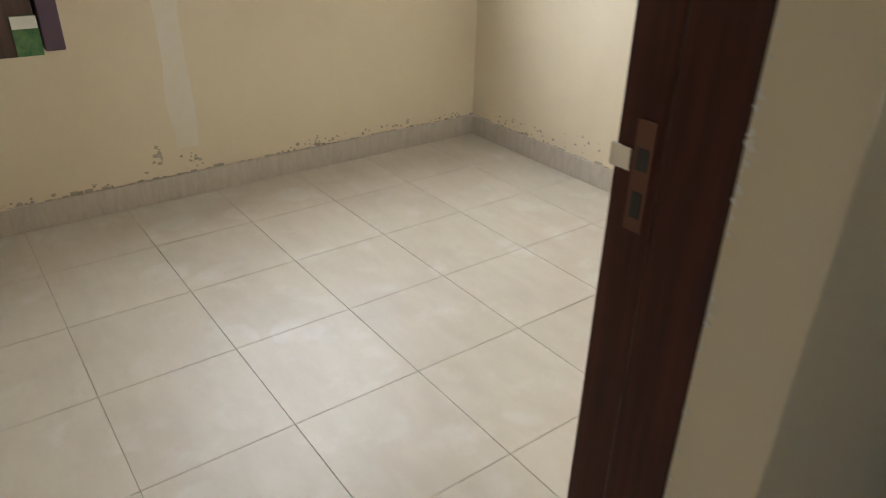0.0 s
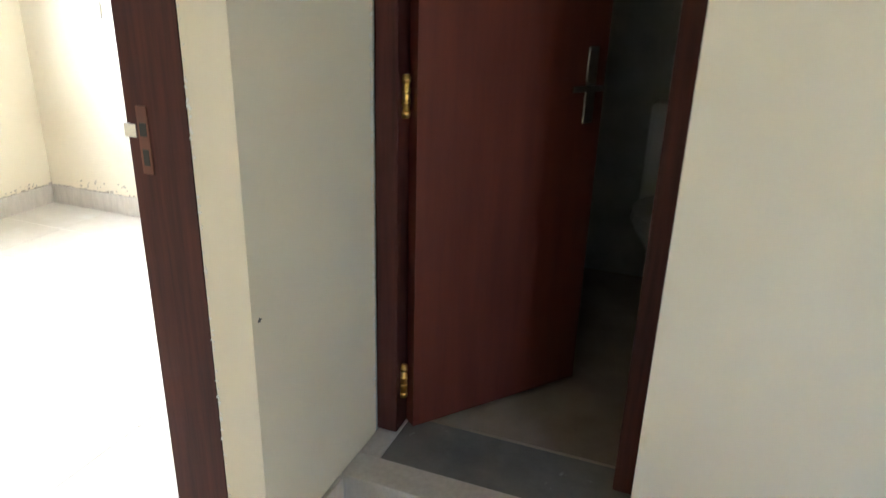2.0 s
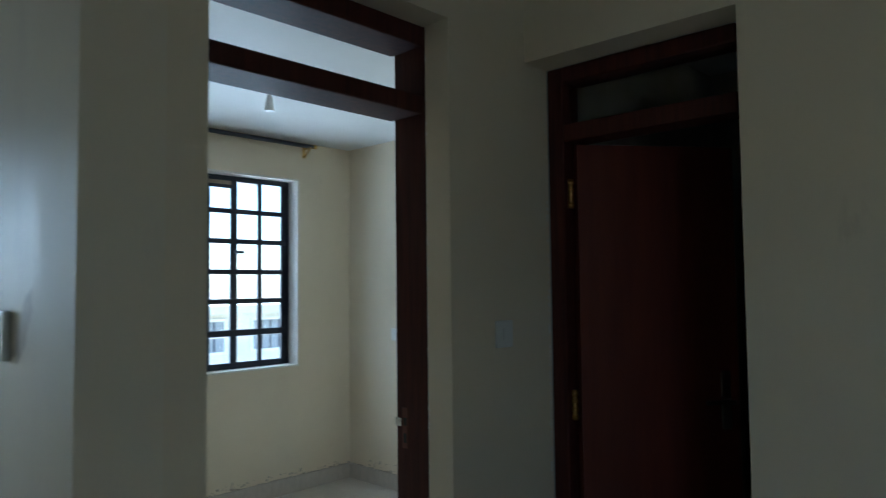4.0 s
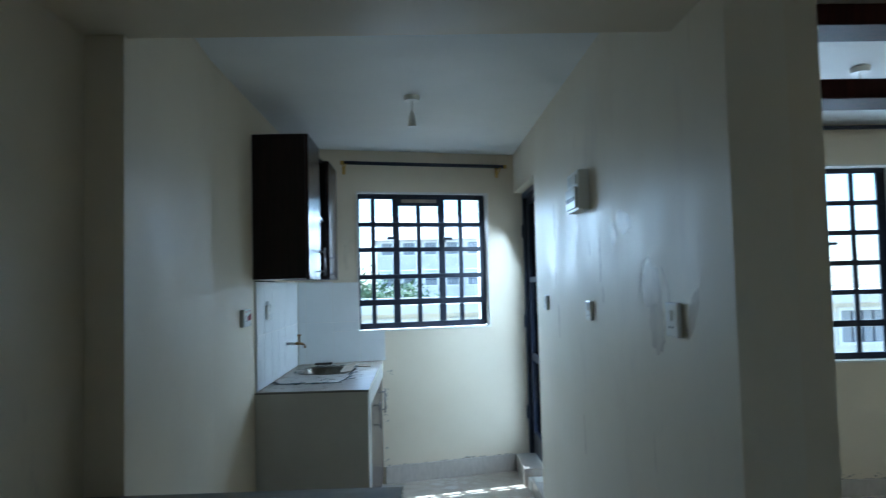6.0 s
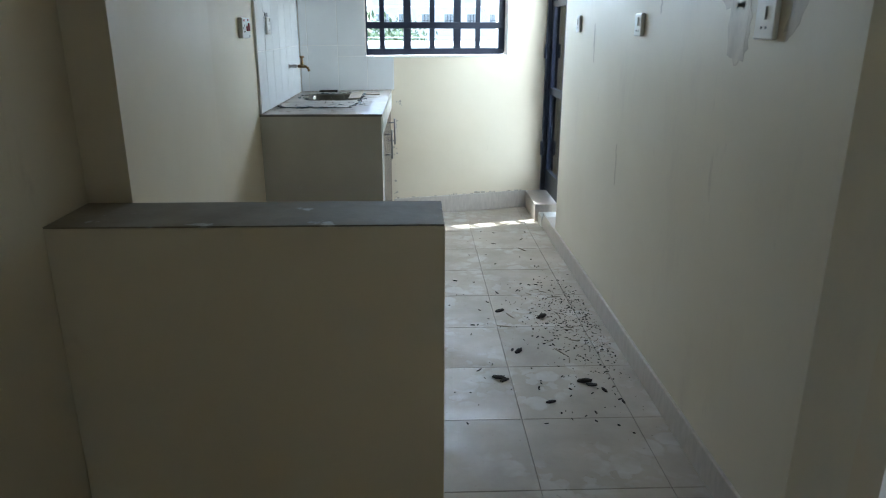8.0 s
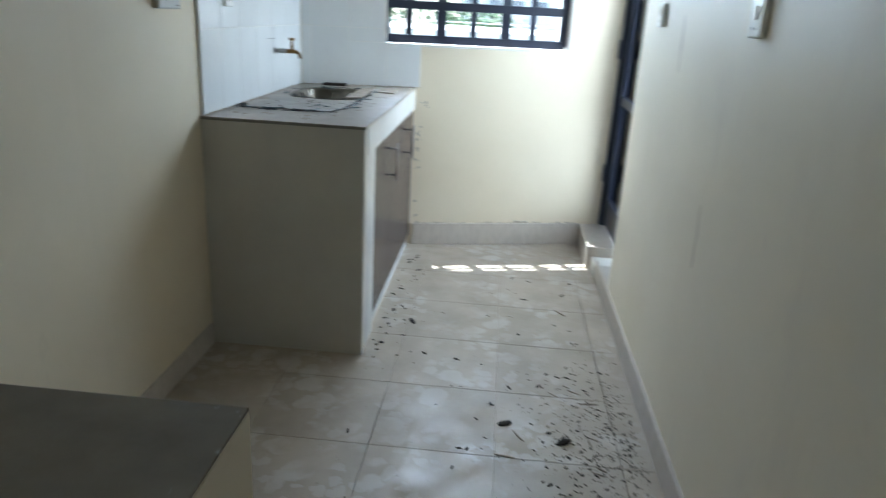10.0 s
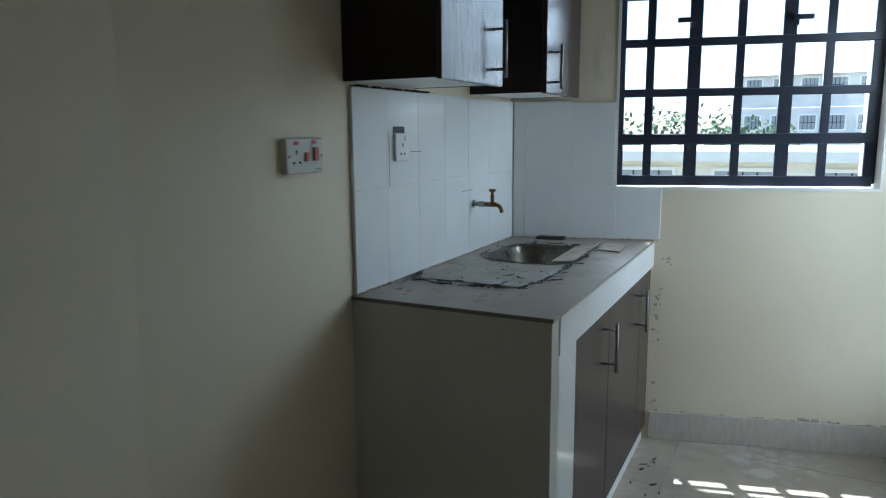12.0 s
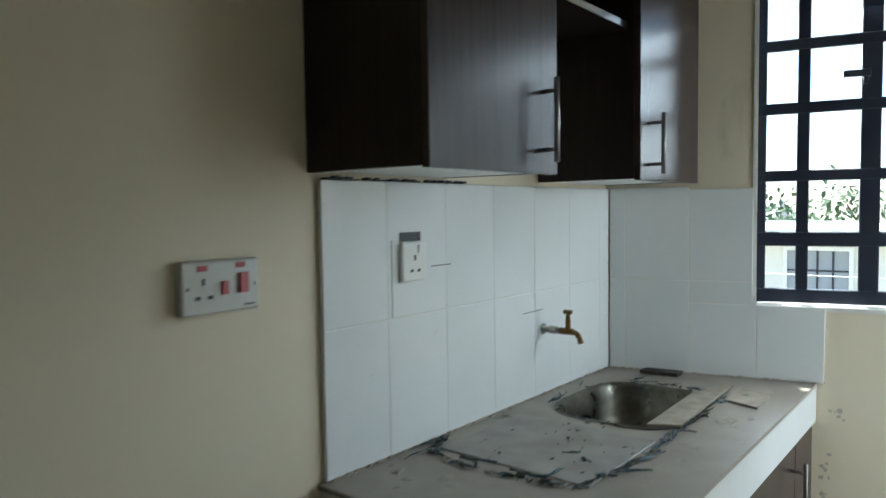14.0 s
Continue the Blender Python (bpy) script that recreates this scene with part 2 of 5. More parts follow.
DARKGL = mat("dark_window_glass", (0.30, 0.32, 0.34), 0.2)
SCUFF = mat("grey_scuff", (0.36, 0.32, 0.26), 0.8)
paint(SCUFF, mottle(SCUFF, ((0.50, 0.45, 0.365), (0.36, 0.315, 0.25)), 30))
PUTTY = mat("pale_wall_putty", (0.78, 0.75, 0.68), 0.6)
paint(PUTTY, mottle(PUTTY, ((0.79, 0.755, 0.67), (0.76, 0.70, 0.58)), 5))

GLASS = bpy.data.materials.new("clear_window_glass")
GLASS.use_nodes = True
gn = GLASS.node_tree.nodes
gn.remove(gn["Principled BSDF"])
g1, g2, g3 = node(GLASS, "ShaderNodeBsdfTransparent"), node(GLASS, "ShaderNodeBsdfGlossy"), node(GLASS, "ShaderNodeMixShader")
g2.inputs["Roughness"].default_value = 0.03
fres = node(GLASS, "ShaderNodeFresnel", IOR=1.45)
link(GLASS, fres.outputs[0], g3.inputs[0])
link(GLASS, g1.outputs[0], g3.inputs[1])
link(GLASS, g2.outputs[0], g3.inputs[2])
link(GLASS, g3.outputs[0], gn["Material Output"].inputs["Surface"])


# ---- mesh helpers ----
def add_box(bm, lo, hi):
    m = bmesh.ops.create_cube(bm, size=1.0)
    lo, hi = Vector(lo), Vector(hi)
    for v in m["verts"]:
        v.co = Vector(((lo[i] + hi[i]) / 2 + v.co[i] * (hi[i] - lo[i])) for i in range(3))
    return m["verts"]


def box(lo, hi, bevel=0.0, seg=2):
    bm = bmesh.new()
    add_box(bm, lo, hi)
    if bevel:
        bmesh.ops.bevel(bm, geom=bm.edges[:], offset=bevel, segments=seg, affect="EDGES", profile=0.5)
    return bm


def boxes(*pairs, bevel=0.0):
    bm = bmesh.new()
    for lo, hi in pairs:
        add_box(bm, lo, hi)
    if bevel:
        bmesh.ops.bevel(bm, geom=bm.edges[:], offset=bevel, segments=2, affect="EDGES", profile=0.5)
    return bm


def rod(a, b, r, seg=12, r2=None):
    bm = bmesh.new()
    add_rod(bm, a, b, r, seg, r2)
    return bm


def add_rod(bm, a, b, r, seg=12, r2=None):
    a, b = Vector(a), Vector(b)
    m = Matrix.Translation((a + b) / 2) @ (b - a).to_track_quat("Z", "Y").to_matrix().to_4x4()
    bmesh.ops.create_cone(bm, cap_ends=True, segments=seg, radius1=r, radius2=r if r2 is None else r2, depth=(b - a).length, matrix=m)


def prism(points, z0, z1):
    """An upright body over a plan of corner points, counter-clockwise."""
    bm = bmesh.new()
    lo = [bm.verts.new((x, y, z0)) for x, y in points]
    hi = [bm.verts.new((x, y, z1)) for x, y in points]
    n = len(points)
    bm.faces.new(lo[::-1])
    bm.faces.new(hi)
    for i in range(n):
        bm.faces.new((lo[i], lo[(i + 1) % n], hi[(i + 1) % n], hi[i]))
    return bm


def part(name, bm, material, parent=None, label="", smooth=False):
    me = bpy.data.meshes.new(name)
    bmesh.ops.recalc_face_normals(bm, faces=bm.faces[:])
    if smooth:
        for f in bm.faces:
            f.smooth = True
    bm.to_mesh(me)
    bm.free()
    me.materials.append(material)
    ob = new(name, me)
    if parent:
        ob.parent = parent
        ob.matrix_parent_inverse = parent.matrix_world.inverted()
    if label:
        ob["label"] = label
    return ob


def thing(name, label, category, at=(0, 0, 0), group="", kind=""):
    ob = new(name)
    ob.empty_display_size = 0.1
    ob.location = at
    ob.matrix_world = Matrix.Translation(at)
    return tagged(ob, label, category, group, kind)


def setting(name, bm, material, label, category):
    return tagged(part(name, bm, material), label, category, "", "structure")


# ---- the rooms: west x = 0, kitchen window wall askew from (0, 1.23), floor z = 0 ----
CEIL = 2.46
KX, KY = 1.648, 1.23          # kitchen's east wall; where the window wall starts at the west wall
SKEW = math.atan(0.26)        # the window wall runs off the square by this angle
BX, BY = 4.575, 0.755         # bedroom's east wall and window wall
WY = -2.0                     # face of the wall with the bedroom door
DOOR_TOP = 2.22
LX = -0.03                    # lounge's west wall
TX = 3.10                     # lounge's east wall
SOUTH = -6.5
PY = -2.15                    # face of the pier
K0, K1, KZ0, KZ1 = 0.445, 1.485, 1.113, 2.155      # kitchen window opening, along the skew wall
KT = 0.24                     # thickness of the window wall
KE = 1.70                     # length of the window wall
B0, B1, BZ0, BZ1 = 2.86, 4.115, 0.868, 2.19     # bedroom window opening
TURN = Matrix.Translation((0, KY, 0)) @ Matrix.Rotation(SKEW, 4, "Z") @ Matrix.Translation((0, -KY, 0))


def askew(ob):
    """Turn a thing that was built square onto the skew window wall."""
    ob.matrix_world = TURN @ ob.matrix_world
    return ob


def wall_y(x):
    """The window wall's inner face at this x."""
    return KY + math.tan(SKEW) * x


setting("wall_kitchen_west", prism([(-0.25, -1.83), (0.078, -1.83), (0, -0.75), (0, KY + 0.14), (-0.25, KY + 0.14)], 0, CEIL), CREAM, "cream painted kitchen wall with smudges", "wall")
# the opening at y -5.95 to -5.08 is assumed, only to admit the fill
setting("wall_lounge_west", boxes(((-0.25, SOUTH - 0.2, 0), (LX, -5.95, CEIL)), ((-0.25, -5.08, 0), (LX, -1.832, CEIL)), ((-0.25, -5.95, 0), (LX, -5.08, 0.9)),
        ((-0.25, -5.95, 2.1), (LX, -5.08, CEIL))), CREAM, "cream painted lounge wall in shade", "wall")
askew(setting("wall_kitchen_north", boxes(((0, KY, 0), (K0, KY + KT, CEIL)), ((K1, KY, 0), (KE + 0.2, KY + KT, CEIL)),
        ((K0, KY, 0), (K1, KY + KT, KZ0)), ((K0, KY, KZ1), (K1, KY + KT, CEIL))), CREAM,
        "cream painted outer wall round the kitchen window", "wall"))
setting("wall_kitchen_east", boxes(((KX, PY, 0), (KX + 0.15, 0.68, CEIL)), ((KX, 0.68, 2.155), (KX + 0.15, wall_y(KX) - 0.002, CEIL))), SMEAR,
        "cream painted kitchen wall smeared by hands", "wall")
setting("pier", box((KX + 0.15, PY, 0), (1.88, PY + 0.31, CEIL)), CREAM, "cream painted pier beside the bedroom door", "pier")
setting("beam", box((LX, PY, 2.18), (KX, -1.80, CEIL)), CREAM, "cream painted beam over the kitchen opening", "beam")
setting("wall_bedroom_west", box((KX + 0.15, PY + 0.31, 0), (1.86, BY + 0.18, CEIL)), CREAM, "cream painted bedroom wall", "wall")
setting("wall_bedroom_north", boxes(((1.86, BY, 0), (B0, BY + 0.18, CEIL)), ((B1, BY, 0), (BX + 0.2, BY + 0.18, CEIL)),
        ((B0, BY, 0), (B1, BY + 0.18, BZ0)), ((B0, BY, BZ1), (B1, BY + 0.18, CEIL))), CREAM,
        "cream painted outer wall round the bedroom window", "wall")
setting("wall_bedroom_east", box((BX, -1.75, 0), (BX + 0.2, BY, CEIL)), CREAM, "cream painted bedroom wall", "wall")
# the wall with the switch, between the bedroom door and the toilet
bm = prism([(2.722, WY), (3.228, WY), (3.228, -1.86), (BX + 0.2, -1.86), (BX + 0.2, -1.752), (2.80, -1.752), (2.80, -1.902), (2.722, -1.902)], 0, CEIL)
setting("wall_switch", bm, CREAM, "cream painted wall with a light switch", "wall")
setting("wall_over_bedroom_door", box((1.88, WY, DOOR_TOP), (2.722, -1.752, CEIL)), CREAM, "cream painted wall over the bedroom door", "wall")
setting("wall_over_bedroom_door", box((2.722, -1.902, DOOR_TOP), (2.80, -1.752, CEIL)), CREAM, "cream painted wall over the bedroom door frame", "wall")
setting("wall_lounge_east", boxes(((TX, SOUTH, 0), (3.228, -2.70, CEIL)), ((TX, -2.70, 2.17), (3.228, WY, CEIL))), CREAM,
        "cream painted lounge wall beside the toilet door", "wall")
setting("wall_lounge_south", box((LX, SOUTH - 0.2, 0), (3.34, SOUTH, CEIL)), CREAM, "cream painted lounge wall", "wall")
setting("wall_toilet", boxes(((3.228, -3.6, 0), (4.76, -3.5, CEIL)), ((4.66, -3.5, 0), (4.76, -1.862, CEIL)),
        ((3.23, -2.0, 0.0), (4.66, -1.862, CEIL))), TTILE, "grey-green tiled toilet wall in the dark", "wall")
setting("ceiling", boxes(((-0.32, SOUTH - 0.2, CEIL), (4.78, BY + 0.18, CEIL + 0.15)), ((-0.32, BY + 0.18, CEIL), (1.86, 1.70, CEIL + 0.15))), WHITE,
        "white painted ceiling", "ceiling")
FLOOR = setting("floor", boxes(((-0.32, SOUTH - 0.2, -0.15), (4.78, BY + 0.18, -0.006)), ((-0.32, BY + 0.18, -0.15), (1.86, 1.70, -0.006))), GROUT,
                "tiled floor with dirty grey joints", "floor")
setting("half_wall", box((LX, -2.05, 0), (0.838, -1.831, 0.896), 0.003), CREAM, "cream painted half wall before the kitchen", "half wall")
setting("half_wall_top", box((LX, -2.049, 0.896), (0.837, -1.832, 0.90), 0.001), SKIM, "bare plaster top of the half wall with pale smears", "half wall")


def window_reveal(name, x0, x1, z0, z1, y0, y1):
    t = 0.012
    return setting(name, boxes(((x0, y0, z0), (x1, y1, z0 + t)), ((x0, y0, z1 - t), (x1, y1, z1)), ((x0, y0, z0 + t), (x0 + t, y1, z1 - t)),
                   ((x1 - t, y0, z0 + t), (x1, y1, z1 - t))), REVEAL, "white plastered window reveal with a rough sill", "window reveal")


askew(window_reveal("trim_kitchen_window", K0, K1, KZ0, KZ1, KY - 0.004, KY + KT))
window_reveal("trim_bedroom_window", B0, B1, BZ0, BZ1, BY - 0.004, BY + 0.18)


def steel_window(name, label, xs, zs, y, stout, vent):
    """A steel casement window: bars, panes, pegs and a vent in the head."""
    w = tagged(thing(name, label, "window", (xs[0], y, zs[0])), kind="structure")
    x0, x1, z0, z1 = xs[0], xs[-1], zs[0], zs[-1]
    for i, x in enumerate(xs):
        h = 0.026 if i in stout else 0.017
        part("upright", box((x - h, y - 0.010, z0 - 0.01), (x + h, y + 0.008, z1 + 0.01), 0.003, 1), BLACKM, w)
    for j, z in enumerate(zs):
        h = 0.022 if j in (0, 1, len(zs) - 1) else 0.017
        part("crossbar", box((x0 - 0.01, y - 0.012, z - h), (x1 + 0.01, y + 0.006, z + h), 0.003, 1), BLACKM, w)
    me = {}
    for i in range(len(xs) - 1):
        for j in range(len(zs) - 1):
            a, b, c0, c1 = xs[i] + 0.01, xs[i + 1] - 0.01, zs[j] + 0.01, zs[j + 1] - 0.01
            key = (round(b - a, 3), round(c1 - c0, 3))
            if key not in me:
                bm = box((0, -0.002, 0), (b - a, 0.002, c1 - c0))
                me[key] = bpy.data.meshes.new("pane")
                bm.to_mesh(me[key])
                bm.free()
                me[key].materials.append(GLASS)
            p = new("pane", me[key])
            p.parent = w
            p.matrix_parent_inverse = w.matrix_world.inverted()
            p.location = (a, y + 0.006, c0)
            p.visible_shadow = False
    for x, z, side in vent["pegs"]:
        peg = part("peg_stay", boxes(((min(x, x + side * 0.07), y - 0.045, z - 0.008), (max(x, x + side * 0.07), y - 0.02, z + 0.012)),
                   ((x + side * 0.012 - 0.006, y - 0.04, z - 0.03), (x + side * 0.012 + 0.006, y - 0.03, z)), bevel=0.003), BLACKM, w)
    a, b = vent["x"]
    part("vent_hood", box((a, y - 0.03, z1 - 0.075), (b, y - 0.0195, z1 - 0.004), 0.003), BLACKM, w)
    part("vent_slot", box((a + 0.03, y - 0.034, z1 - 0.05), (b - 0.03, y - 0.0305, z1 - 0.025)), PAPER, w, "dusty slot of the vent")
    return w


KXS = [0.455, 0.582, 0.758, 0.936, 1.118, 1.272, 1.455]
KZS = [1.15, 1.325, 1.518, 1.722, 1.912, 2.128]
askew(steel_window("window_1", "black steel kitchen window with small square panes", KXS, KZS, KY + 0.07, (0, 2, 4, 6),
             {"pegs": [(0.751, 1.805, -1), (1.125, 1.80, 1)], "x": (0.77, 1.105)}))
BXS = [2.88, 3.09, 3.288, 3.478, 3.668, 3.868, 4.065, 4.096]
BZS = [0.90, 1.118, 1.331, 1.529, 1.736, 1.94, 2.165]
steel_window("window_2", "black steel bedroom window with small square panes", BXS, BZS, 0.87, (0, 2, 4, 6, 7),
             {"pegs": [(3.66, 1.66, 1), (3.28, 1.66, -1)], "x": (3.30, 3.66)})


# ---- doors ----
def bedroom_door_frame():
    """Frame of the bedroom door at the room side of the reveal, with a stop and a strike plate."""
    d = tagged(thing("door_1", "empty mahogany door frame with a fanlight opening, no leaf", "door frame", (2.72, -1.82, 0)), kind="structure")
    y0, y1, ys, xe, xw = -1.901, -1.753, -1.812, 2.724, 1.882
    p = part("jamb", prism([(xe - 0.004, y0), (2.798, y0), (2.798, y1), (xe + 0.010, y1), (xe + 0.010, ys), (xe + 0.002, ys - 0.008), (xe - 0.004, ys - 0.012)], 0.0, DOOR_TOP - 0.001), MAHOG, d)
    part("strike_plate", box((xe + 0.0075, ys + 0.010, 0.922), (xe + 0.0098, ys + 0.034, 1.046)), RUST, p, "rusty steel strike plate")
    part("latch_hole", box((xe + 0.0064, ys + 0.015, 0.938), (xe + 0.0074, ys + 0.028, 0.968)), DARKP, p)
    part("bolt_hole", box((xe + 0.0064, ys + 0.014, 0.992), (xe + 0.0074, ys + 0.029, 1.016)), DARKP, p)
    part("strike_lip", box((xe + 0.004, ys + 0.034, 0.988), (xe + 0.0098, ys + 0.063, 1.014), 0.002), CHROME, p, "bent bright lip")
    part("jamb", box((xw, y0, 0), (xw + 0.06, y1, DOOR_TOP - 0.001), 0.006), MAHOG, d)
    part("head", box((xw + 0.06, y0, DOOR_TOP - 0.062), (xe - 0.004, y1, DOOR_TOP - 0.001), 0.005), MAHOG, d)
    part("transom_rail", box((xw + 0.06, y0, 1.948), (xe - 0.004, y1, 2.004), 0.006), MAHOG, d)
    return d


bedroom_door_frame()


def toilet_door():
    d = tagged(thing("door_2", "open mahogany flush door of the dark toilet", "door", (3.28, -2.4, 0.1)), kind="structure")
    y0, y1, z0 = -2.70, WY - 0.002, 0.10
    part("jamb", box((3.229, y1 - 0.06, z0), (3.33, y1, 2.17), 0.005), MAHOG, d)
    part("jamb", box((3.229, y0, z0), (3.33, y0 + 0.05, 2.17), 0.005), MAHOG, d)
    part("head", box((3.229, y0 + 0.05, 2.115), (3.33, y1 - 0.06, 2.17), 0.005), MAHOG, d)
    part("transom_rail", box((3.225, y0 + 0.05, 1.91), (3.33, y1 - 0.06, 1.97), 0.005), MAHOG, d)
    pane = part("fanlight_pane", box((3.277, y0 + 0.05, 1.97), (3.281, y1 - 0.06, 2.115)), GLASS, d)
    pane.visible_shadow = False
    a, b = Vector((3.256, -2.10)), Vector((3.70, -2.455))
    u = (b - a).normalized()
    n = Vector((-u.y, u.x))
    c0, c1 = a + n * 0.0, b
    pts = [a, b, b + n * 0.04, a + n * 0.04]
    leaf = part("leaf", prism([(p.x, p.y) for p in pts], 0.115, 1.90), LEAFWOOD, d)
    for z in (0.25, 1.015, 1.735):
        hb = bmesh.new()
        add_rod(hb, (3.262, -2.068, z - 0.05), (3.262, -2.068, z + 0.05), 0.0095, 10)
        for k in range(4):
            add_rod(hb, (3.262, -2.068, z - 0.046 + k * 0.026), (3.262, -2.068, z - 0.034 + k * 0.026), 0.0115, 10)
        add_box(hb, (3.235, -2.0615, z - 0.05), (3.262, -2.0585, z + 0.05))
        part("hinge", hb, BRASS, d, "polished brass hinge", True)
    h = b - u * 0.055 - n * 0.006
    hb = bmesh.new()
    vs = add_box(hb, (-0.018, -0.004, -0.10), (0.018, 0.004, 0.10))
    vs += add_box(hb, (-0.006, -0.045, -0.006), (0.006, -0.002, 0.006))
    vs += add_box(hb, (-0.10, -0.052, -0.008), (0.008, -0.040, 0.008))
    bmesh.ops.bevel(hb, geom=hb.edges[:], offset=0.003, segments=2, affect="EDGES")
    bmesh.ops.transform(hb, matrix=Matrix.Translation((h.x, h.y, 1.02)) @ Matrix.Rotation(math.atan2(u.y, u.x), 4, "Z"), verts=hb.verts[:])
    part("handle", hb, CHROME, leaf, "chrome lever handle on a long plate")
    return d


toilet_door()


def back_door():
    """The black steel door to the outside at the kitchen's far corner, shut in its frame."""
    d = tagged(thing("door_3", "black steel back door in a black frame", "door", (1.69, 0.95, 0.15)), kind="structure")
    fy0, fy1, f = 0.684, wall_y(1.72) - 0.004, 0.042
    part("frame", boxes(((1.715, fy0, 0.13), (1.795, fy0 + f, 2.152)), ((1.715, fy1 - f, 0.13), (1.795, fy1, 2.152)), ((1.715, fy0 + f, 2.11), (1.795, fy1 - f, 2.152)), bevel=0.003),
         BLACKM, d)
    y0, y1 = fy0 + f + 0.002, fy1 - f - 0.002
    ym = (y0 + y1) / 2
    leaf = part("leaf", boxes(((1.745, y0, 0.145), (1.775, y0 + 0.04, 2.108)), ((1.745, y1 - 0.04, 0.145), (1.775, y1, 2.108)), ((1.745, y0 + 0.04, 0.145), (1.775, y1 - 0.04, 0.30)),
                ((1.745, y0 + 0.04, 0.85), (1.775, y1 - 0.04, 0.90)), ((1.745, y0 + 0.04, 1.45), (1.775, y1 - 0.04, 1.49)), ((1.745, y0 + 0.04, 2.06), (1.775, y1 - 0.04, 2.108)),
                ((1.748, ym - 0.01, 0.30), (1.772, ym + 0.01, 2.06)), bevel=0.002), BLACKM, d)
    for z0, z1 in ((0.30, 0.85), (0.90, 1.45), (1.49, 2.06)):
        for ya, yb in ((y0 + 0.04, ym - 0.01), (ym + 0.01, y1 - 0.04)):
            pane = part("pane", box((1.758, ya, z0), (1.762, yb, z1)), GLASS, leaf)
            pane.visible_shadow = False
    for z in (0.45, 1.15, 1.85):
        part("hinge", rod((1.712, fy1 - f, z - 0.05), (1.712, fy1 - f, z + 0.05), 0.012, 8), BLACKM, d)
    part("bolt", box((1.722, y0 + 0.02, 1.02), (1.744, y0 + 0.18, 1.06), 0.004), BLACKM, d)
    return d


back_door()
setting("back_door_step", prism([(1.605, 1.20), (1.797, 1.20), (1.797, wall_y(1.797) - 0.003), (1.605, wall_y(1.605) - 0.003)], -0.004, 0.124), SKIRT, "tiled step up to the back door", "step")
setting("back_door_lower_step", box((1.628, 1.06, -0.004), (1.797, 1.199, 0.072), 0.006), REVEAL, "pale plastered lower step", "step")
setting("back_door_sill", box((KX + 0.002, 0.682, 0.0), (1.797, 1.059, 0.07)), SKIRT, "tiled door sill", "step")

# ---- toilet step and floor ----
def toilet_step():
    d = tagged(thing("toilet_step", "raised tiled threshold with a bare cement strip", "step", (3.1, -2.3, 0)), kind="structure")
    part("step_body", box((3.03, -2.73, -0.005), (TX, WY - 0.001, 0.082)), SKIRT, d)
    part("step_body", box((TX, -2.698, -0.004), (3.228, WY - 0.001, 0.082)), SKIRT, d)
    part("edge_tile", box((3.025, -2.73, 0.082), (3.122, WY - 0.001, 0.095), 0.003), SKIRT, d)
    part("edge_tile", box((3.1225, -2.062, 0.082), (3.33, WY - 0.003, 0.095), 0.003), SKIRT, d, "broken edge tile")
    part("cement_strip", box((3.123, -2.698, 0.0822), (3.33, -2.063, 0.089)), CEMENT, d, "rough dark cement")
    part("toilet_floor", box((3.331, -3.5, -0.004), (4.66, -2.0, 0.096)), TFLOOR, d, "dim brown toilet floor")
    rnd = random.Random(4)
    bm = bmesh.new()
    for k in range(26):
        x, y = rnd.uniform(2.90, 3.03), WY - 0.005 - abs(rnd.gauss(0, 0.05))
        r = rnd.uniform(0.002, 0.008)
        bmesh.ops.create_icosphere(bm, subdivisions=1, radius=r, matrix=Matrix.Translation((x, y, r * 0.5)) @ Matrix.Rotation(rnd.random() * 3, 4, "X"))
    tagged(part("plaster_rubble", bm, REVEAL), "crumbs of pale plaster at the foot of the wall", "rubble", kind="stuff")


toilet_step()


def toilet():
    d = thing("toilet", "white ceramic toilet standing in the dark toilet room", "toilet", (4.35, -2.71, 0.098))
    bm = bmesh.new()
    prof = [(0.10, 0.098), (0.105, 0.15), (0.09, 0.25), (0.13, 0.36), (0.185, 0.44), (0.19, 0.475)]
    rings = []
    for r, z in prof:
        rings.append([bm.verts.new((4.33 + 1.25 * r * math.cos(a), -2.71 + r * math.sin(a), z)) for a in [k * math.tau / 24 for k in range(24)]])
    for a, b in zip(rings, rings[1:]):
        for k in range(24):
            bm.faces.new((a[k], a[(k + 1) % 24], b[(k + 1) % 24], b[k]))
    bm.faces.new(rings[0][::-1])
    bm.faces.new(rings[-1])
    part("bowl", bm, CERAMIC, d, smooth=True)
    bm = bmesh.new()
    bmesh.ops.create_cone(bm, cap_ends=True, segments=28, radius1=0.20, radius2=0.195, depth=0.03, matrix=Matrix.Translation((4.33, -2.71, 0.492)) @ Matrix.Diagonal((1.22, 1, 1, 1)))
    part("seat", bm, CERAMIC, d)
    part("cistern", box((4.50, -2.90, 0.45), (4.655, -2.52, 0.86), 0.02), CERAMIC, d)


toilet()


# ---- skirtings ----
def skirt(name, lo, hi, label="stone-look tile skirting with a rough top joint"):
    return setting(name, box(lo, hi, 0.002, 1), SKIRT, label, "skirting")


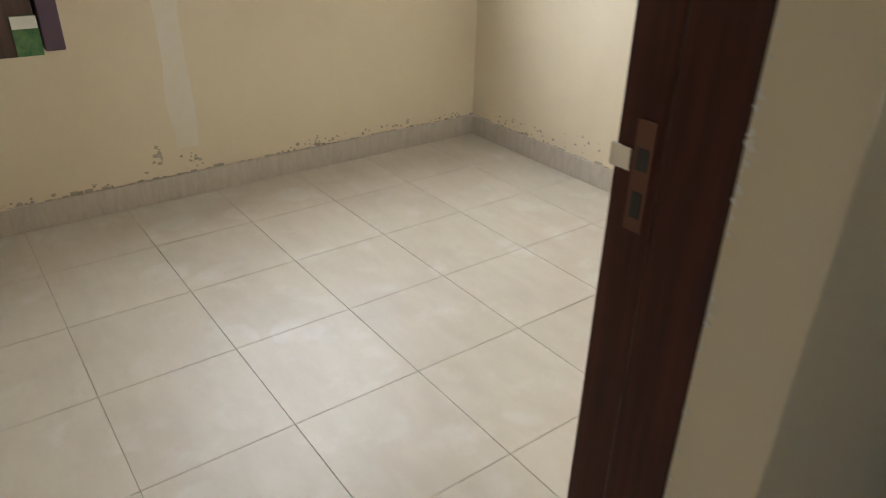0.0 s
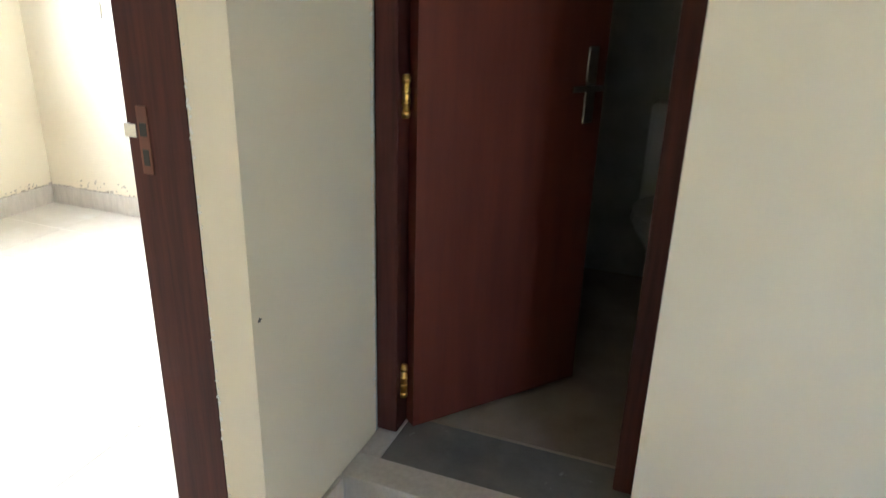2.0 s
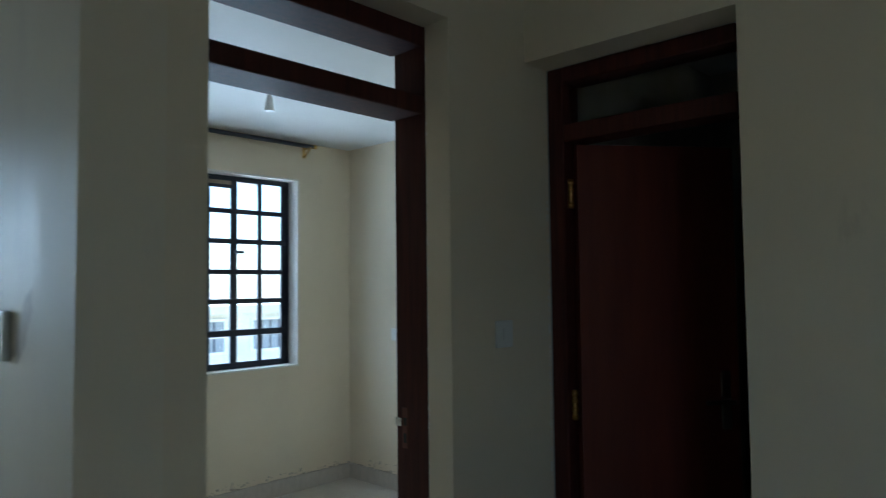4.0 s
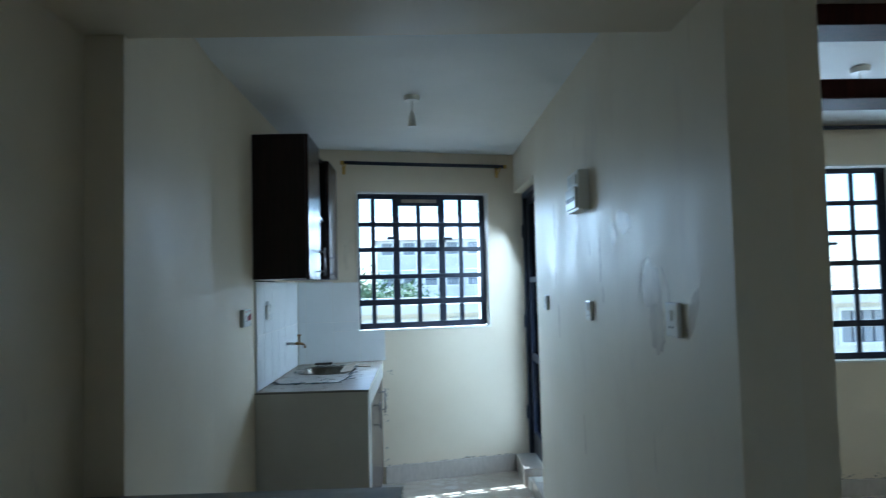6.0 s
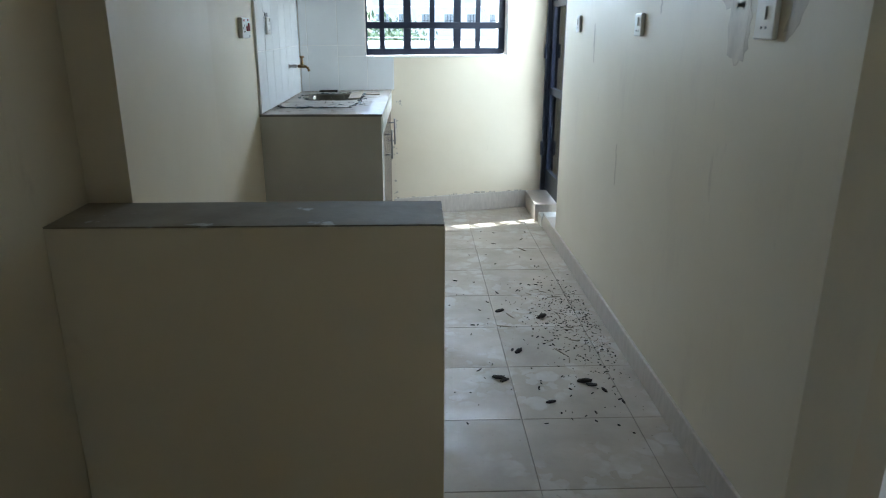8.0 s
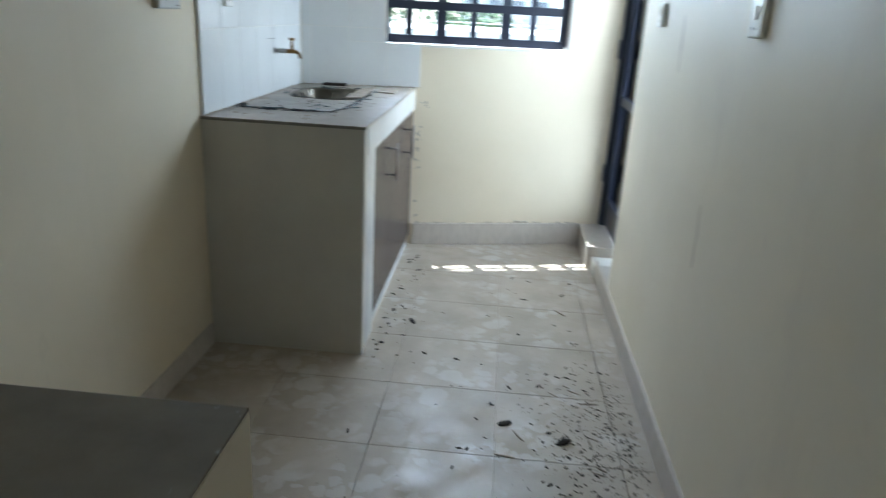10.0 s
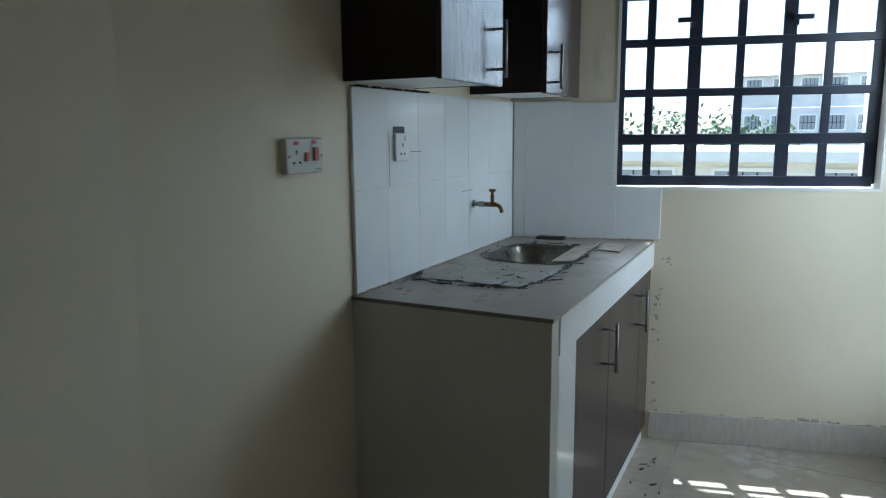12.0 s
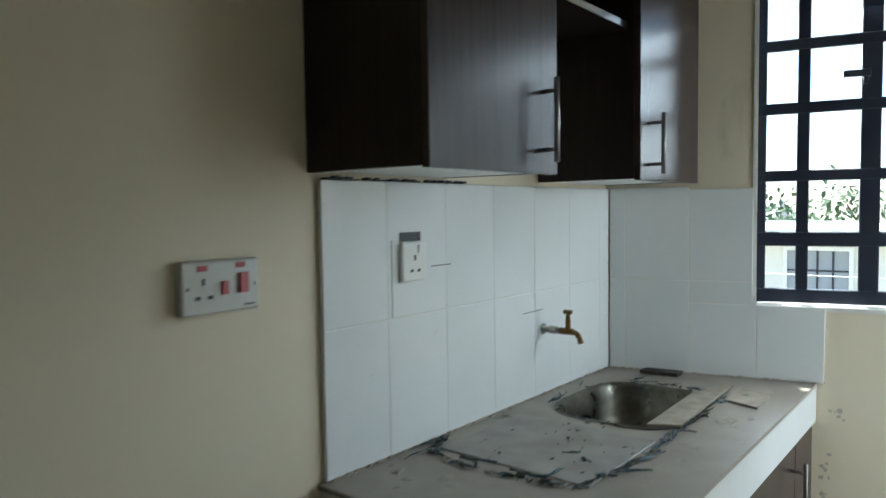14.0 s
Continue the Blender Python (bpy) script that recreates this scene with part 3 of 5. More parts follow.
skirt("baseboard", (1.86, BY - 0.014, 0), (BX, BY, 0.108))
skirt("baseboard", (BX - 0.014, -1.75, 0), (BX, BY - 0.014, 0.108))
skirt("baseboard", (KX - 0.013, PY, 0), (KX, 1.058, 0.10))
askew(skirt("baseboard", (0.63, KY - 0.013, 0.0), (1.655, KY, 0.128)))
setting("baseboard", prism([(0.0, -1.83), (0.0, -0.033), (0.009, -0.033), (0.009, -0.752), (0.087, -1.83)], 0, 0.088), SKIRT, "stone-look tile skirting along the kitchen wall", "skirting")
skirt("baseboard", (KX, PY - 0.013, 0), (1.86, PY, 0.10))
skirt("baseboard", (2.735, WY - 0.012, 0), (3.02, WY, 0.095))
skirt("baseboard", (TX - 0.012, SOUTH, 0), (TX, -2.735, 0.10))


def ragged_joint(name, along, fixed, lo, hi, z):
    """Rough grey mortar and flaked paint along the top of a skirting."""
    rnd = random.Random(11)
    bm = bmesh.new()
    p = lo
    while p < hi:
        w = rnd.uniform(0.004, 0.03)
        h = rnd.choice([0.003, 0.004, 0.006, 0.012]) * rnd.uniform(0.5, 1.4)
        d = rnd.uniform(0.003, 0.009)
        if rnd.random() < 0.75:
            if along == "x":
                add_box(bm, (p, fixed - d, z), (p + w, fixed, z + h))
            else:
                add_box(bm, (fixed - d, p, z), (fixed, p + w, z + h))
        p += w * rnd.uniform(0.9, 1.6)
    return tagged(part(name, bm, SCUFF), "rough grey mortar along the skirting's top", "mortar", kind="stuff")


ragged_joint("skirting_mortar", "x", BY, 1.9, BX - 0.02, 0.107)
ragged_joint("skirting_mortar", "y", BX, -1.4, BY - 0.02, 0.107)
askew(ragged_joint("skirting_mortar", "x", KY, 0.65, 1.64, 0.127))


# ---- kitchen counter ----
def counter():
    """Masonry counter: tiled end, white tiled front frame, dark cabinet inside."""
    d = thing("kitchen_counter", "white tiled masonry counter with a plain end panel", "kitchen counter", (0.3, 0.62, 0))
    part("end_panel", box((0.002, -0.022, 0), (0.601, 0.04, 0.8895)), ENDPANEL, d, "plain grey-cream tiled end")
    part("front_pillar", box((0.50, 0.0402, 0), (0.600, 0.208, 0.785), 0.002), GLAZED, d, "white tiled pillar")
    part("front_band", prism([(0.56, 0.0402), (0.604, 0.0402), (0.604, wall_y(0.604) - 0.003), (0.56, wall_y(0.56) - 0.003)], 0.785, 0.8895), GLAZED, d, "white tiled front band")
    part("plinth", box((0.50, 0.209, 0), (0.585, wall_y(0.5) - 0.003, 0.06)), GLAZED, d)
    part("back_board", box((0.002, 0.05, 0.0), (0.02, KY - 0.003, 0.86)), WENGE, d)
    part("floor_board", box((0.02, 0.05, 0.04), (0.50, KY - 0.003, 0.06)), WENGE, d)
    part("side_edge", box((0.575, 0.209, 0.06), (0.598, 0.223, 0.784)), WENGE, d)
    return d


counter()


def bar_handle(name, parent, x, y, z0, z1, out):
    bm = bmesh.new()
    add_rod(bm, (x + out, y, z0), (x + out, y, z1), 0.0055, 10)
    for z in (z0 + 0.025, z1 - 0.025):
        add_rod(bm, (x, y, z), (x + out, y, z), 0.0045, 8)
    return part(name, bm, HANDLE, parent, "slim chrome bar handle", True)


def base_door(y0, y1, handle):
    d = thing("counter_door", "dark brown laminate door under the worktop", "cabinet door", (0.58, y0, 0.06), "doors under the worktop")
    p = part("door_panel", box((0.578, y0 + 0.002, 0.066), (0.596, y1 - 0.002, 0.782), 0.002), DOORLAM, d)
    if handle:
        bar_handle("handle", p, 0.596, y1 - 0.036, 0.565, 0.735, 0.034)


base_door(0.225, 0.628, True)
base_door(0.628, 1.16, True)
base_door(1.16, wall_y(0.58) - 0.006, False)


def worktop():
    """Tiled worktop with a steel sink bowl let into it."""
    d = thing("worktop", "dusty tiled worktop with a sunken steel sink", "worktop", (0.3, 0.6, 0.868))
    z0, z1 = 0.890, 0.90
    x0, x1, y0, y1 = 0.002, 0.606, -0.026, KY - 0.003
    cx, cy, a, b = 0.262, 0.86, 0.17, 0.205
    n = 40
    bm = bmesh.new()

    def sq(t, ra, rb, e=0.55):
        c0, s0 = math.cos(t), math.sin(t)
        return cx + ra * math.copysign(abs(c0) ** e, c0), cy + rb * math.copysign(abs(s0) ** e, s0)

    inner, outer = [], []
    for k in range(n):
        t = math.tau * k / n
        ix, iy = sq(t, a, b)
        inner.append((ix, iy))
        dx, dy = math.cos(t), math.sin(t)
        f = min(((x1 if dx > 0 else x0) - cx) / dx if abs(dx) > 1e-6 else 9, ((y1 if dy > 0 else y0) - cy) / dy if abs(dy) > 1e-6 else 9)
        outer.append((cx + dx * f, cy + dy * f))
    ti = [bm.verts.new((x, y, z1)) for x, y in inner]
    to = [bm.verts.new((x, y, z1)) for x, y in outer]
    bo = [bm.verts.new((x, y, z0)) for x, y in outer]
    bi = [bm.verts.new((x, y, z0)) for x, y in inner]
    for k in range(n):
        j = (k + 1) % n
        bm.faces.new((ti[k], ti[j], to[j], to[k]))
        bm.faces.new((to[k], to[j], bo[j], bo[k]))
        bm.faces.new((bi[k], bi[j], ti[j], ti[k]))
        bm.faces.new((bo[k], bo[j], bi[j], bi[k]))
    for cxx, cyy in ((x0, y0), (x1, y0), (x0, y1), (x1, y1)):
        k = min(range(n), key=lambda q: (outer[q][0] - cxx) ** 2 + (outer[q][1] - cyy) ** 2)
        to[k].co.x = bo[k].co.x = cxx
        to[k].co.y = bo[k].co.y = cyy
    for vert in to + bo:
        if vert.co.y > y1 - 0.001:
            vert.co.y = wall_y(vert.co.x) - 0.003
    part("slab", bm, TERRAZZO, d)
    bm = bmesh.new()
    rings = []
    for f, z in ((1.03, z1 + 0.003), (0.99, z1 + 0.003), (0.96, z1 - 0.01), (0.90, z1 - 0.09), (0.80, z1 - 0.125), (0.25, z1 - 0.132), (0.12, z1 - 0.136)):
        rings.append([bm.verts.new((*sq(math.tau * k / n, a * f, b * f), z)) for k in range(n)])
    for p, q in zip(rings, rings[1:]):
        for k in range(n):
            bm.faces.new((p[k], p[(k + 1) % n], q[(k + 1) % n], q[k]))
    bm.faces.new(rings[-1])
    bowl = part("sink_bowl", bm, STEEL, d, "dull steel sink bowl spattered with plaster", True)
    part("drain", rod((cx, cy, z1 - 0.1355), (cx, cy, z1 - 0.131), 0.035, 20), CHROME, bowl)
    part("edge_strip", box((0.0025, -0.0268, 0.8885), (0.606, -0.0263, 0.8975)), CEMENT, d, "dark grout line at the worktop's edge")
    part("drainer", box((0.07, 0.27, 0.9), (0.43, 0.595, 0.9035), 0.0015, 1), STEELDUST, d, "dusty steel draining board")


STEELDUST = mat("dusty_draining_board", (0.40, 0.385, 0.35), 0.5, 0.25)
paint(STEELDUST, mottle(STEELDUST, ((0.33, 0.31, 0.28), (0.235, 0.215, 0.185)), 9))
worktop()


def scraps():
    """Torn dark film and crumbs round the draining board."""
    rnd = random.Random(7)
    bm, bf = bmesh.new(), bmesh.new()
    path = [(0.03, 0.34), (0.06, 0.25), (0.16, 0.215), (0.30, 0.225), (0.41, 0.25), (0.44, 0.40), (0.45, 0.56), (0.44, 0.72), (0.45, 0.86)]
    for (xa, ya), (xb, yb) in zip(path, path[1:]):
        for k in range(44):
            t = rnd.random()
            x, y = xa + (xb - xa) * t + rnd.gauss(0, 0.005), ya + (yb - ya) * t + rnd.gauss(0, 0.005)
            r = 0.0014 + 0.0052 * rnd.random() ** 2
            target = bf if rnd.random() < 0.4 else bm
            m = Matrix.Translation((x, y, 0.903 + r * 0.4)) @ Matrix.Rotation(math.atan2(yb - ya, xb - xa) + rnd.gauss(0, 0.5), 4, "Z") @ Matrix.Rotation(rnd.uniform(-0.6, 0.6), 4, "X") @ Matrix.Diagonal((rnd.uniform(1, 3), rnd.uniform(0.3, 1), rnd.uniform(0.15, 0.6), 1))
            bmesh.ops.create_icosphere(target, subdivisions=1, radius=r, matrix=m)
    for k in range(34):
        x, y = rnd.uniform(0.08, 0.43), rnd.uniform(0.27, 0.6)
        r = rnd.uniform(0.001, 0.003)
        bmesh.ops.create_icosphere(bm, subdivisions=1, radius=r, matrix=Matrix.Translation((x, y, 0.9035 + r * 0.4)) @ Matrix.Rotation(rnd.random() * 6, 4, "Z") @ Matrix.Diagonal((2.4, 0.7, 0.5, 1)))
    for k in range(90):
        t = rnd.random() * math.tau
        x, y = 0.262 + 0.185 * math.cos(t) + rnd.gauss(0, 0.01), 0.86 + 0.222 * math.sin(t) + rnd.gauss(0, 0.01)
        r = rnd.uniform(0.0015, 0.004)
        bmesh.ops.create_icosphere(bf if x < 0.25 and rnd.random() < 0.6 else bm, subdivisions=1, radius=r, matrix=Matrix.Translation((x, y, 0.904 + r * 0.4)) @ Matrix.Rotation(rnd.random() * 6, 4, "Z") @ Matrix.Diagonal((2.6, 0.8, 0.4, 1)))
    tagged(part("torn_film_scraps", bf, BLUEF), "torn blue-green film left round the sink", "scraps", kind="stuff")
    tagged(part("worktop_crumbs", bm, DEBRIS), "dark crumbs and dried glue on the worktop", "crumbs", kind="stuff")


scraps()


def torn_film():
    """Crumpled strips of protective film peeling up along the draining board and the sink."""
    rnd = random.Random(41)
    bm = bmesh.new()
    runs = [((0.02, 0.34), (0.07, 0.24), 5), ((0.07, 0.24), (0.41, 0.243), 11), ((0.41, 0.245), (0.455, 0.52), 10), ((0.44, 0.52), (0.455, 0.75), 6),
            ((0.08, 0.70), (0.075, 0.98), 8), ((0.10, 1.05), (0.36, 1.10), 10), ((0.42, 0.86), (0.47, 1.15), 6), ((0.10, 0.36), (0.40, 0.42), 4)]
    for (xa, ya), (xb, yb), count in runs:
        for k in range(count * 2 // 3):
            t = rnd.random()
            p = Vector((xa + (xb - xa) * t + rnd.gauss(0, 0.006), ya + (yb - ya) * t + rnd.gauss(0, 0.006), 0.9038))
            turn = math.atan2(yb - ya, xb - xa) + rnd.gauss(0, 0.35)
            length, wide = rnd.uniform(0.02, 0.09), rnd.uniform(0.002, 0.007)
            rows = []
            for q in range(7):
                f = q / 6
                p += Vector((math.cos(turn), math.sin(turn), 0)) * length / 6
                turn += rnd.gauss(0, 0.22)
                side = Vector((-math.sin(turn), math.cos(turn), 0)) * wide * (0.3 + math.sin(math.pi * (f * 0.9 + 0.05))) * rnd.uniform(0.6, 1.3)
                lift = Vector((0, 0, rnd.uniform(0.0008, 0.0045)))
                rows.append([bm.verts.new(p - side * 0.5), bm.verts.new(p + lift), bm.verts.new(p + side * 0.5 + lift * rnd.uniform(0.2, 1.2))])
            for a, b in zip(rows, rows[1:]):
                for j in (0, 1):
                    bm.faces.new((a[j], a[j + 1], b[j + 1], b[j]))
    film = tagged(part("peeling_film", bm, BLUEF), "crumpled dark blue-green film peeling round the sink", "film", kind="stuff")
    film.modifiers.new("thickness", "SOLIDIFY").thickness = 0.0006


torn_film()


def worktop_smears():
    """Thin dried pats of pale mortar and grey dust on the worktop."""
    rnd = random.Random(52)
    bm = bmesh.new()
    for cx, cy, r, count in ((0.06, 0.12, 0.05, 7), (0.10, 0.22, 0.05, 6), (0.50, 0.55, 0.05, 8), (0.53, 0.85, 0.04, 8), (0.35, 0.12, 0.10, 7), (0.05, 0.55, 0.02, 8), (0.3, 1.17, 0.10, 9)):
        for k in range(count):
            x, y, rr = cx + rnd.gauss(0, r), cy + rnd.gauss(0, r), rnd.uniform(0.004, 0.018)
            if not (0.02 < x < 0.59 and 0.0 < y < 1.2) or (0.07 - rr < x < 0.43 + rr and 0.27 - rr < y < 0.595 + rr):
                continue
            if ((x - 0.262) / 0.21) ** 2 + ((y - 0.86) / 0.25) ** 2 < 1:
                continue
            rim = [(x + rr * rnd.uniform(0.5, 1.2) * math.cos(q * math.tau / 11), y + 1.4 * rr * rnd.uniform(0.5, 1.2) * math.sin(q * math.tau / 11)) for q in range(11)]
            low = [bm.verts.new((u, v, 0.9002)) for u, v in rim]
            top = [bm.verts.new((x + (u - x) * 0.8, y + (v - y) * 0.8, 0.9012)) for u, v in rim]
            bm.faces.new(top)
            for q in range(11):
                j = (q + 1) % 11
                bm.faces.new((low[q], low[j], top[j], top[q]))
    tagged(part("mortar_pats", bm, MORTARPAT), "dried pats of pale mortar on the worktop", "mortar", kind="stuff")


MORTARPAT = mat("pale_dried_mortar", (0.44, 0.40, 0.34), 0.85)
paint(MORTARPAT, mottle(MORTARPAT, ((0.38, 0.34, 0.285), (0.29, 0.255, 0.21)), 40))
worktop_smears()


def card(name, corners, z, thick, label, lift=0.0, material=PAPER):
    """A bent flat scrap resting on the worktop."""
    bm = bmesh.new()
    lo = [bm.verts.new((x, y, z + (lift if i == 2 else 0))) for i, (x, y) in enumerate(corners)]
    hi = [bm.verts.new((x, y, z + thick + (lift if i == 2 else 0))) for i, (x, y) in enumerate(corners)]
    n = len(corners)
    bm.faces.new(lo[::-1])
    bm.faces.new(hi)
    for i in range(n):
        bm.faces.new((lo[i], lo[(i + 1) % n], hi[(i + 1) % n], hi[i]))
    return tagged(part(name, bm, material), label, "scrap")


card("cardboard_scrap", [(0.447, 1.02), (0.542, 0.99), (0.535, 1.15), (0.455, 1.165)], 0.9005, 0.006, "torn cardboard scrap on the worktop by the sink")
card("cardboard_scrap", [(0.372, 0.68), (0.44, 0.72), (0.43, 1.16), (0.36, 1.03)], 0.9042, 0.006, "long cardboard strip lying across the sink rim", 0.006)
card("slate_scrap", [(0.135, 1.195), (0.25, 1.21), (0.25, 1.255), (0.14, 1.235)], 0.9005, 0.012, "dark flat scrap by the tiled wall", 0.0, DEBRIS)


# ---- wall tiles over the worktop ----
def splash_tiles():
    d = tagged(thing("splashback", "white glazed wall tiles over the worktop", "tiles", (0, 0.6, 0.9)), kind="structure")
    part("adhesive", box((0.0005, -0.008, 0.902), (0.0128, KY - 0.002, 1.486)), REVEAL, d)
    part("cut_line", boxes(((0.0133, 0.180, 1.20), (0.0139, 0.1825, 1.365)), ((0.0133, 0.312, 1.300), (0.0139, 0.385, 1.3025)), ((0.0133, 0.70, 1.142), (0.0139, 0.80, 1.144))), CEMENT, d, "rough cut lines round the socket")
    g = 0.0007
    ys = [-0.012, 0.168, 0.366, 0.562, 0.76, 0.958, 1.156, KY - 0.0065]
    zs = [0.9015, 1.197, 1.490]
    for ya, yb in zip(ys, ys[1:]):
        for za, zb in zip(zs, zs[1:]):
            part("tile", box((0.0062, ya + g, za + g), (0.0135, yb - g, zb - g), 0.0012, 1), GLAZED, d)
    d = tagged(thing("splashback", "white glazed wall tiles beside and below the kitchen window", "tiles", (0.3, KY, 0.9)), kind="structure")
    part("adhesive", boxes(((0.016, KY - 0.0128, 0.902), (0.64, KY - 0.0005, 1.122)), ((0.016, KY - 0.0128, 1.122), (0.443, KY - 0.0005, 1.482))), REVEAL, d)
    xs = [0.0165, 0.066, 0.263, 0.458, 0.642]
    for i, (xa, xb) in enumerate(zip(xs, xs[1:])):
        for j, (za, zb) in enumerate(zip(zs, zs[1:])):
            if i == 3:
                if j:
                    continue
                zb = 1.126
            elif i == 2 and j:
                xb, zb = 0.447, 1.482
            elif i == 2:
                part("tile", box((0.4475, KY - 0.0135, 1.1275), (0.4575, KY - 0.0062, 1.152), 0.001, 1), GLAZED, d)
                part("tile", box((xa + g, KY - 0.0135, za + g), (0.4573, KY - 0.0062, 1.1262), 0.0012, 1), GLAZED, d)
                part("tile", box((xa + g, KY - 0.0135, 1.1275), (0.446, KY - 0.0062, zb - g), 0.0012, 1), GLAZED, d)
                continue
            part("tile", box((xa + g, KY - 0.0135, za + g), (xb - g, KY - 0.0062, zb - g), 0.0012, 1), GLAZED, d)
    askew(d)


splash_tiles()


def joint_dirt_and_gap(name, material, label, runs, seed):
    """Broken beads along a joint, for mortar and for a gap's darkness: (from, to, out, height)."""
    rnd = random.Random(seed)
    bm = bmesh.new()
    for a, b, out, h in runs:
        a, b, out = Vector(a), Vector(b), Vector(out)
        n = int((b - a).length / 0.012)
        for k in range(n):
            if rnd.random() < 0.85:
                p, q = a.lerp(b, k / n), a.lerp(b, (k + rnd.uniform(0.7, 1.3)) / n)
                o = out * rnd.uniform(0.4, 1.2)
                z = h * rnd.uniform(0.3, 1.2)
                add_box(bm, [min(u, v, w) for u, v, w in zip(p, q, p + o)], [max(u, v, w) + e for u, v, w, e in zip(p, q, p + o, (0, 0, z))])
    return tagged(part(name, bm, material), label, "mortar", kind="stuff")


joint_dirt_and_gap("worktop_mortar", SCUFF, "brown mortar where the wall tiles meet the worktop",
           [((0.0137, 0.0, 0.9004), (0.0137, 1.21, 0.9004), (0.010, 0, 0), 0.004)], 31)
askew(joint_dirt_and_gap("worktop_mortar", SCUFF, "brown mortar where the window wall's tiles meet the worktop",
                 [((0.03, KY - 0.0137, 0.9004), (0.60, KY - 0.0137, 0.9004), (0, -0.008, 0), 0.004)], 32))
# the gap's darkness under the cabinet, built as a black strip
joint_dirt_and_gap("cabinet_gap_dark", DARKP, "black ragged strip for the dark gap under the wall cabinet", [((0.0008, 0.0, 1.4905), (0.0008, 0.44, 1.4905), (0.016, 0, 0), 0.006)], 33)


# ---- wall cabinets ----
def wall_cabinets():
    x1, z0, z1, t = 0.285, 1.502, 2.288, 0.016
    d = thing("wall_cabinet", "dark brown laminate wall cabinet with one door", "wall cabinet", (0, 0.19, z0), "wall cabinets")
    part("side_panel", box((0.001, -0.034, z0), (x1, -0.034 + t, z1), 0.001), WENGE, d)
    part("side_panel", box((0.001, 0.38 - t, z0), (x1, 0.38, z1), 0.001), WENGE, d)
    part("bottom_panel", box((0.001, -0.0175, z0 + 0.001), (x1 - 0.001, 0.3635, z0 + t)), PLASTIC, d, "white underside")
    part("top_panel", box((0.001, -0.0175, z1 - t), (x1 - 0.001, 0.3635, z1)), WENGE, d)
    p = part("door", box((x1 + 0.001, -0.033, z0 - 0.004), (x1 + 0.018, 0.379, z1), 0.0015), DOORLAM, d)
    bar_handle("handle", p, x1 + 0.018, 0.318, 1.52, 1.685, 0.034)
    e = thing("wall_cabinet", "dark brown laminate wall cabinet beside the window", "wall cabinet", (0, 1.03, z0), "wall cabinets")
    part("side_panel", box((0.001, 0.80, z0), (x1, 0.80 + t, z1), 0.001), WENGE, e)
    part("side_panel", box((0.001, KY - 0.018, z0), (x1, KY - 0.002, z1), 0.001), WENGE, e)
    part("bottom_panel", box((0.001, 0.8165, z0 + 0.001), (x1 - 0.001, KY - 0.0185, z0 + t)), PLASTIC, e, "white underside")
    part("top_panel", box((0.001, 0.8165, z1 - t), (x1 - 0.001, KY - 0.0185, z1)), WENGE, e)
    p = part("door", box((x1 + 0.001, 0.801, z0 - 0.004), (x1 + 0.018, KY - 0.004, z1), 0.0015), DOORLAM, e)
    bar_handle("handle", p, x1 + 0.018, 0.868, 1.515, 1.672, 0.034)
    s = thing("open_shelf", "open dark shelf with a pale front edge between the wall cabinets", "shelf", (0, 0.59, 1.86))
    for z in (1.88, z1 - t):
        p = part("board", box((0.014, 0.3805, z), (0.272, 0.7995, z + t)), WENGE, s)
        part("edge_band", box((0.2722, 0.3805, z), (0.275, 0.7995, z + t)), CHROME, p, "pale metallic edge band")
    part("back_board", box((0.001, 0.3805, 1.88), (0.0135, 0.7995, z1 - t)), WENGE, s)


wall_cabinets()


# ---- tap, sockets, switches ----
def tap():
    y, z = 0.80, 1.088
    d = thing("tap", "brass bib tap on a galvanised pipe", "tap", (0.013, y, z))
    part("rose", rod((0.0137, y, z), (0.018, y, z), 0.016, 16), CHROME, d)
    part("pipe", rod((0.018, y, z), (0.070, y, z), 0.009, 12), GALV, d, "grey galvanised pipe", True)
    part("coupling", rod((0.04, y, z), (0.062, y, z), 0.0115, 8), GALV, d)
    bm = bmesh.new()
    add_rod(bm, (0.070, y, z), (0.110, y, z), 0.0095, 14)
    add_rod(bm, (0.095, y, z), (0.095, y, z + 0.035), 0.0075, 12)
    pts = [(0.110, y, z), (0.122, y, z - 0.004), (0.130, y, z - 0.014), (0.135, y, z - 0.030)]
    for a, b in zip(pts, pts[1:]):
        add_rod(bm, a, b, 0.0075, 12)
    part("body", bm, OLDBRASS, d, "brass tap body", True)
    bm = bmesh.new()
    add_rod(bm, (0.095, y, z + 0.035), (0.095, y, z + 0.052), 0.006, 10)
    add_rod(bm, (0.083, y, z + 0.054), (0.107, y, z + 0.054), 0.006, 10)
    part("lever", bm, OLDBRASS, d, smooth=True)


tap()


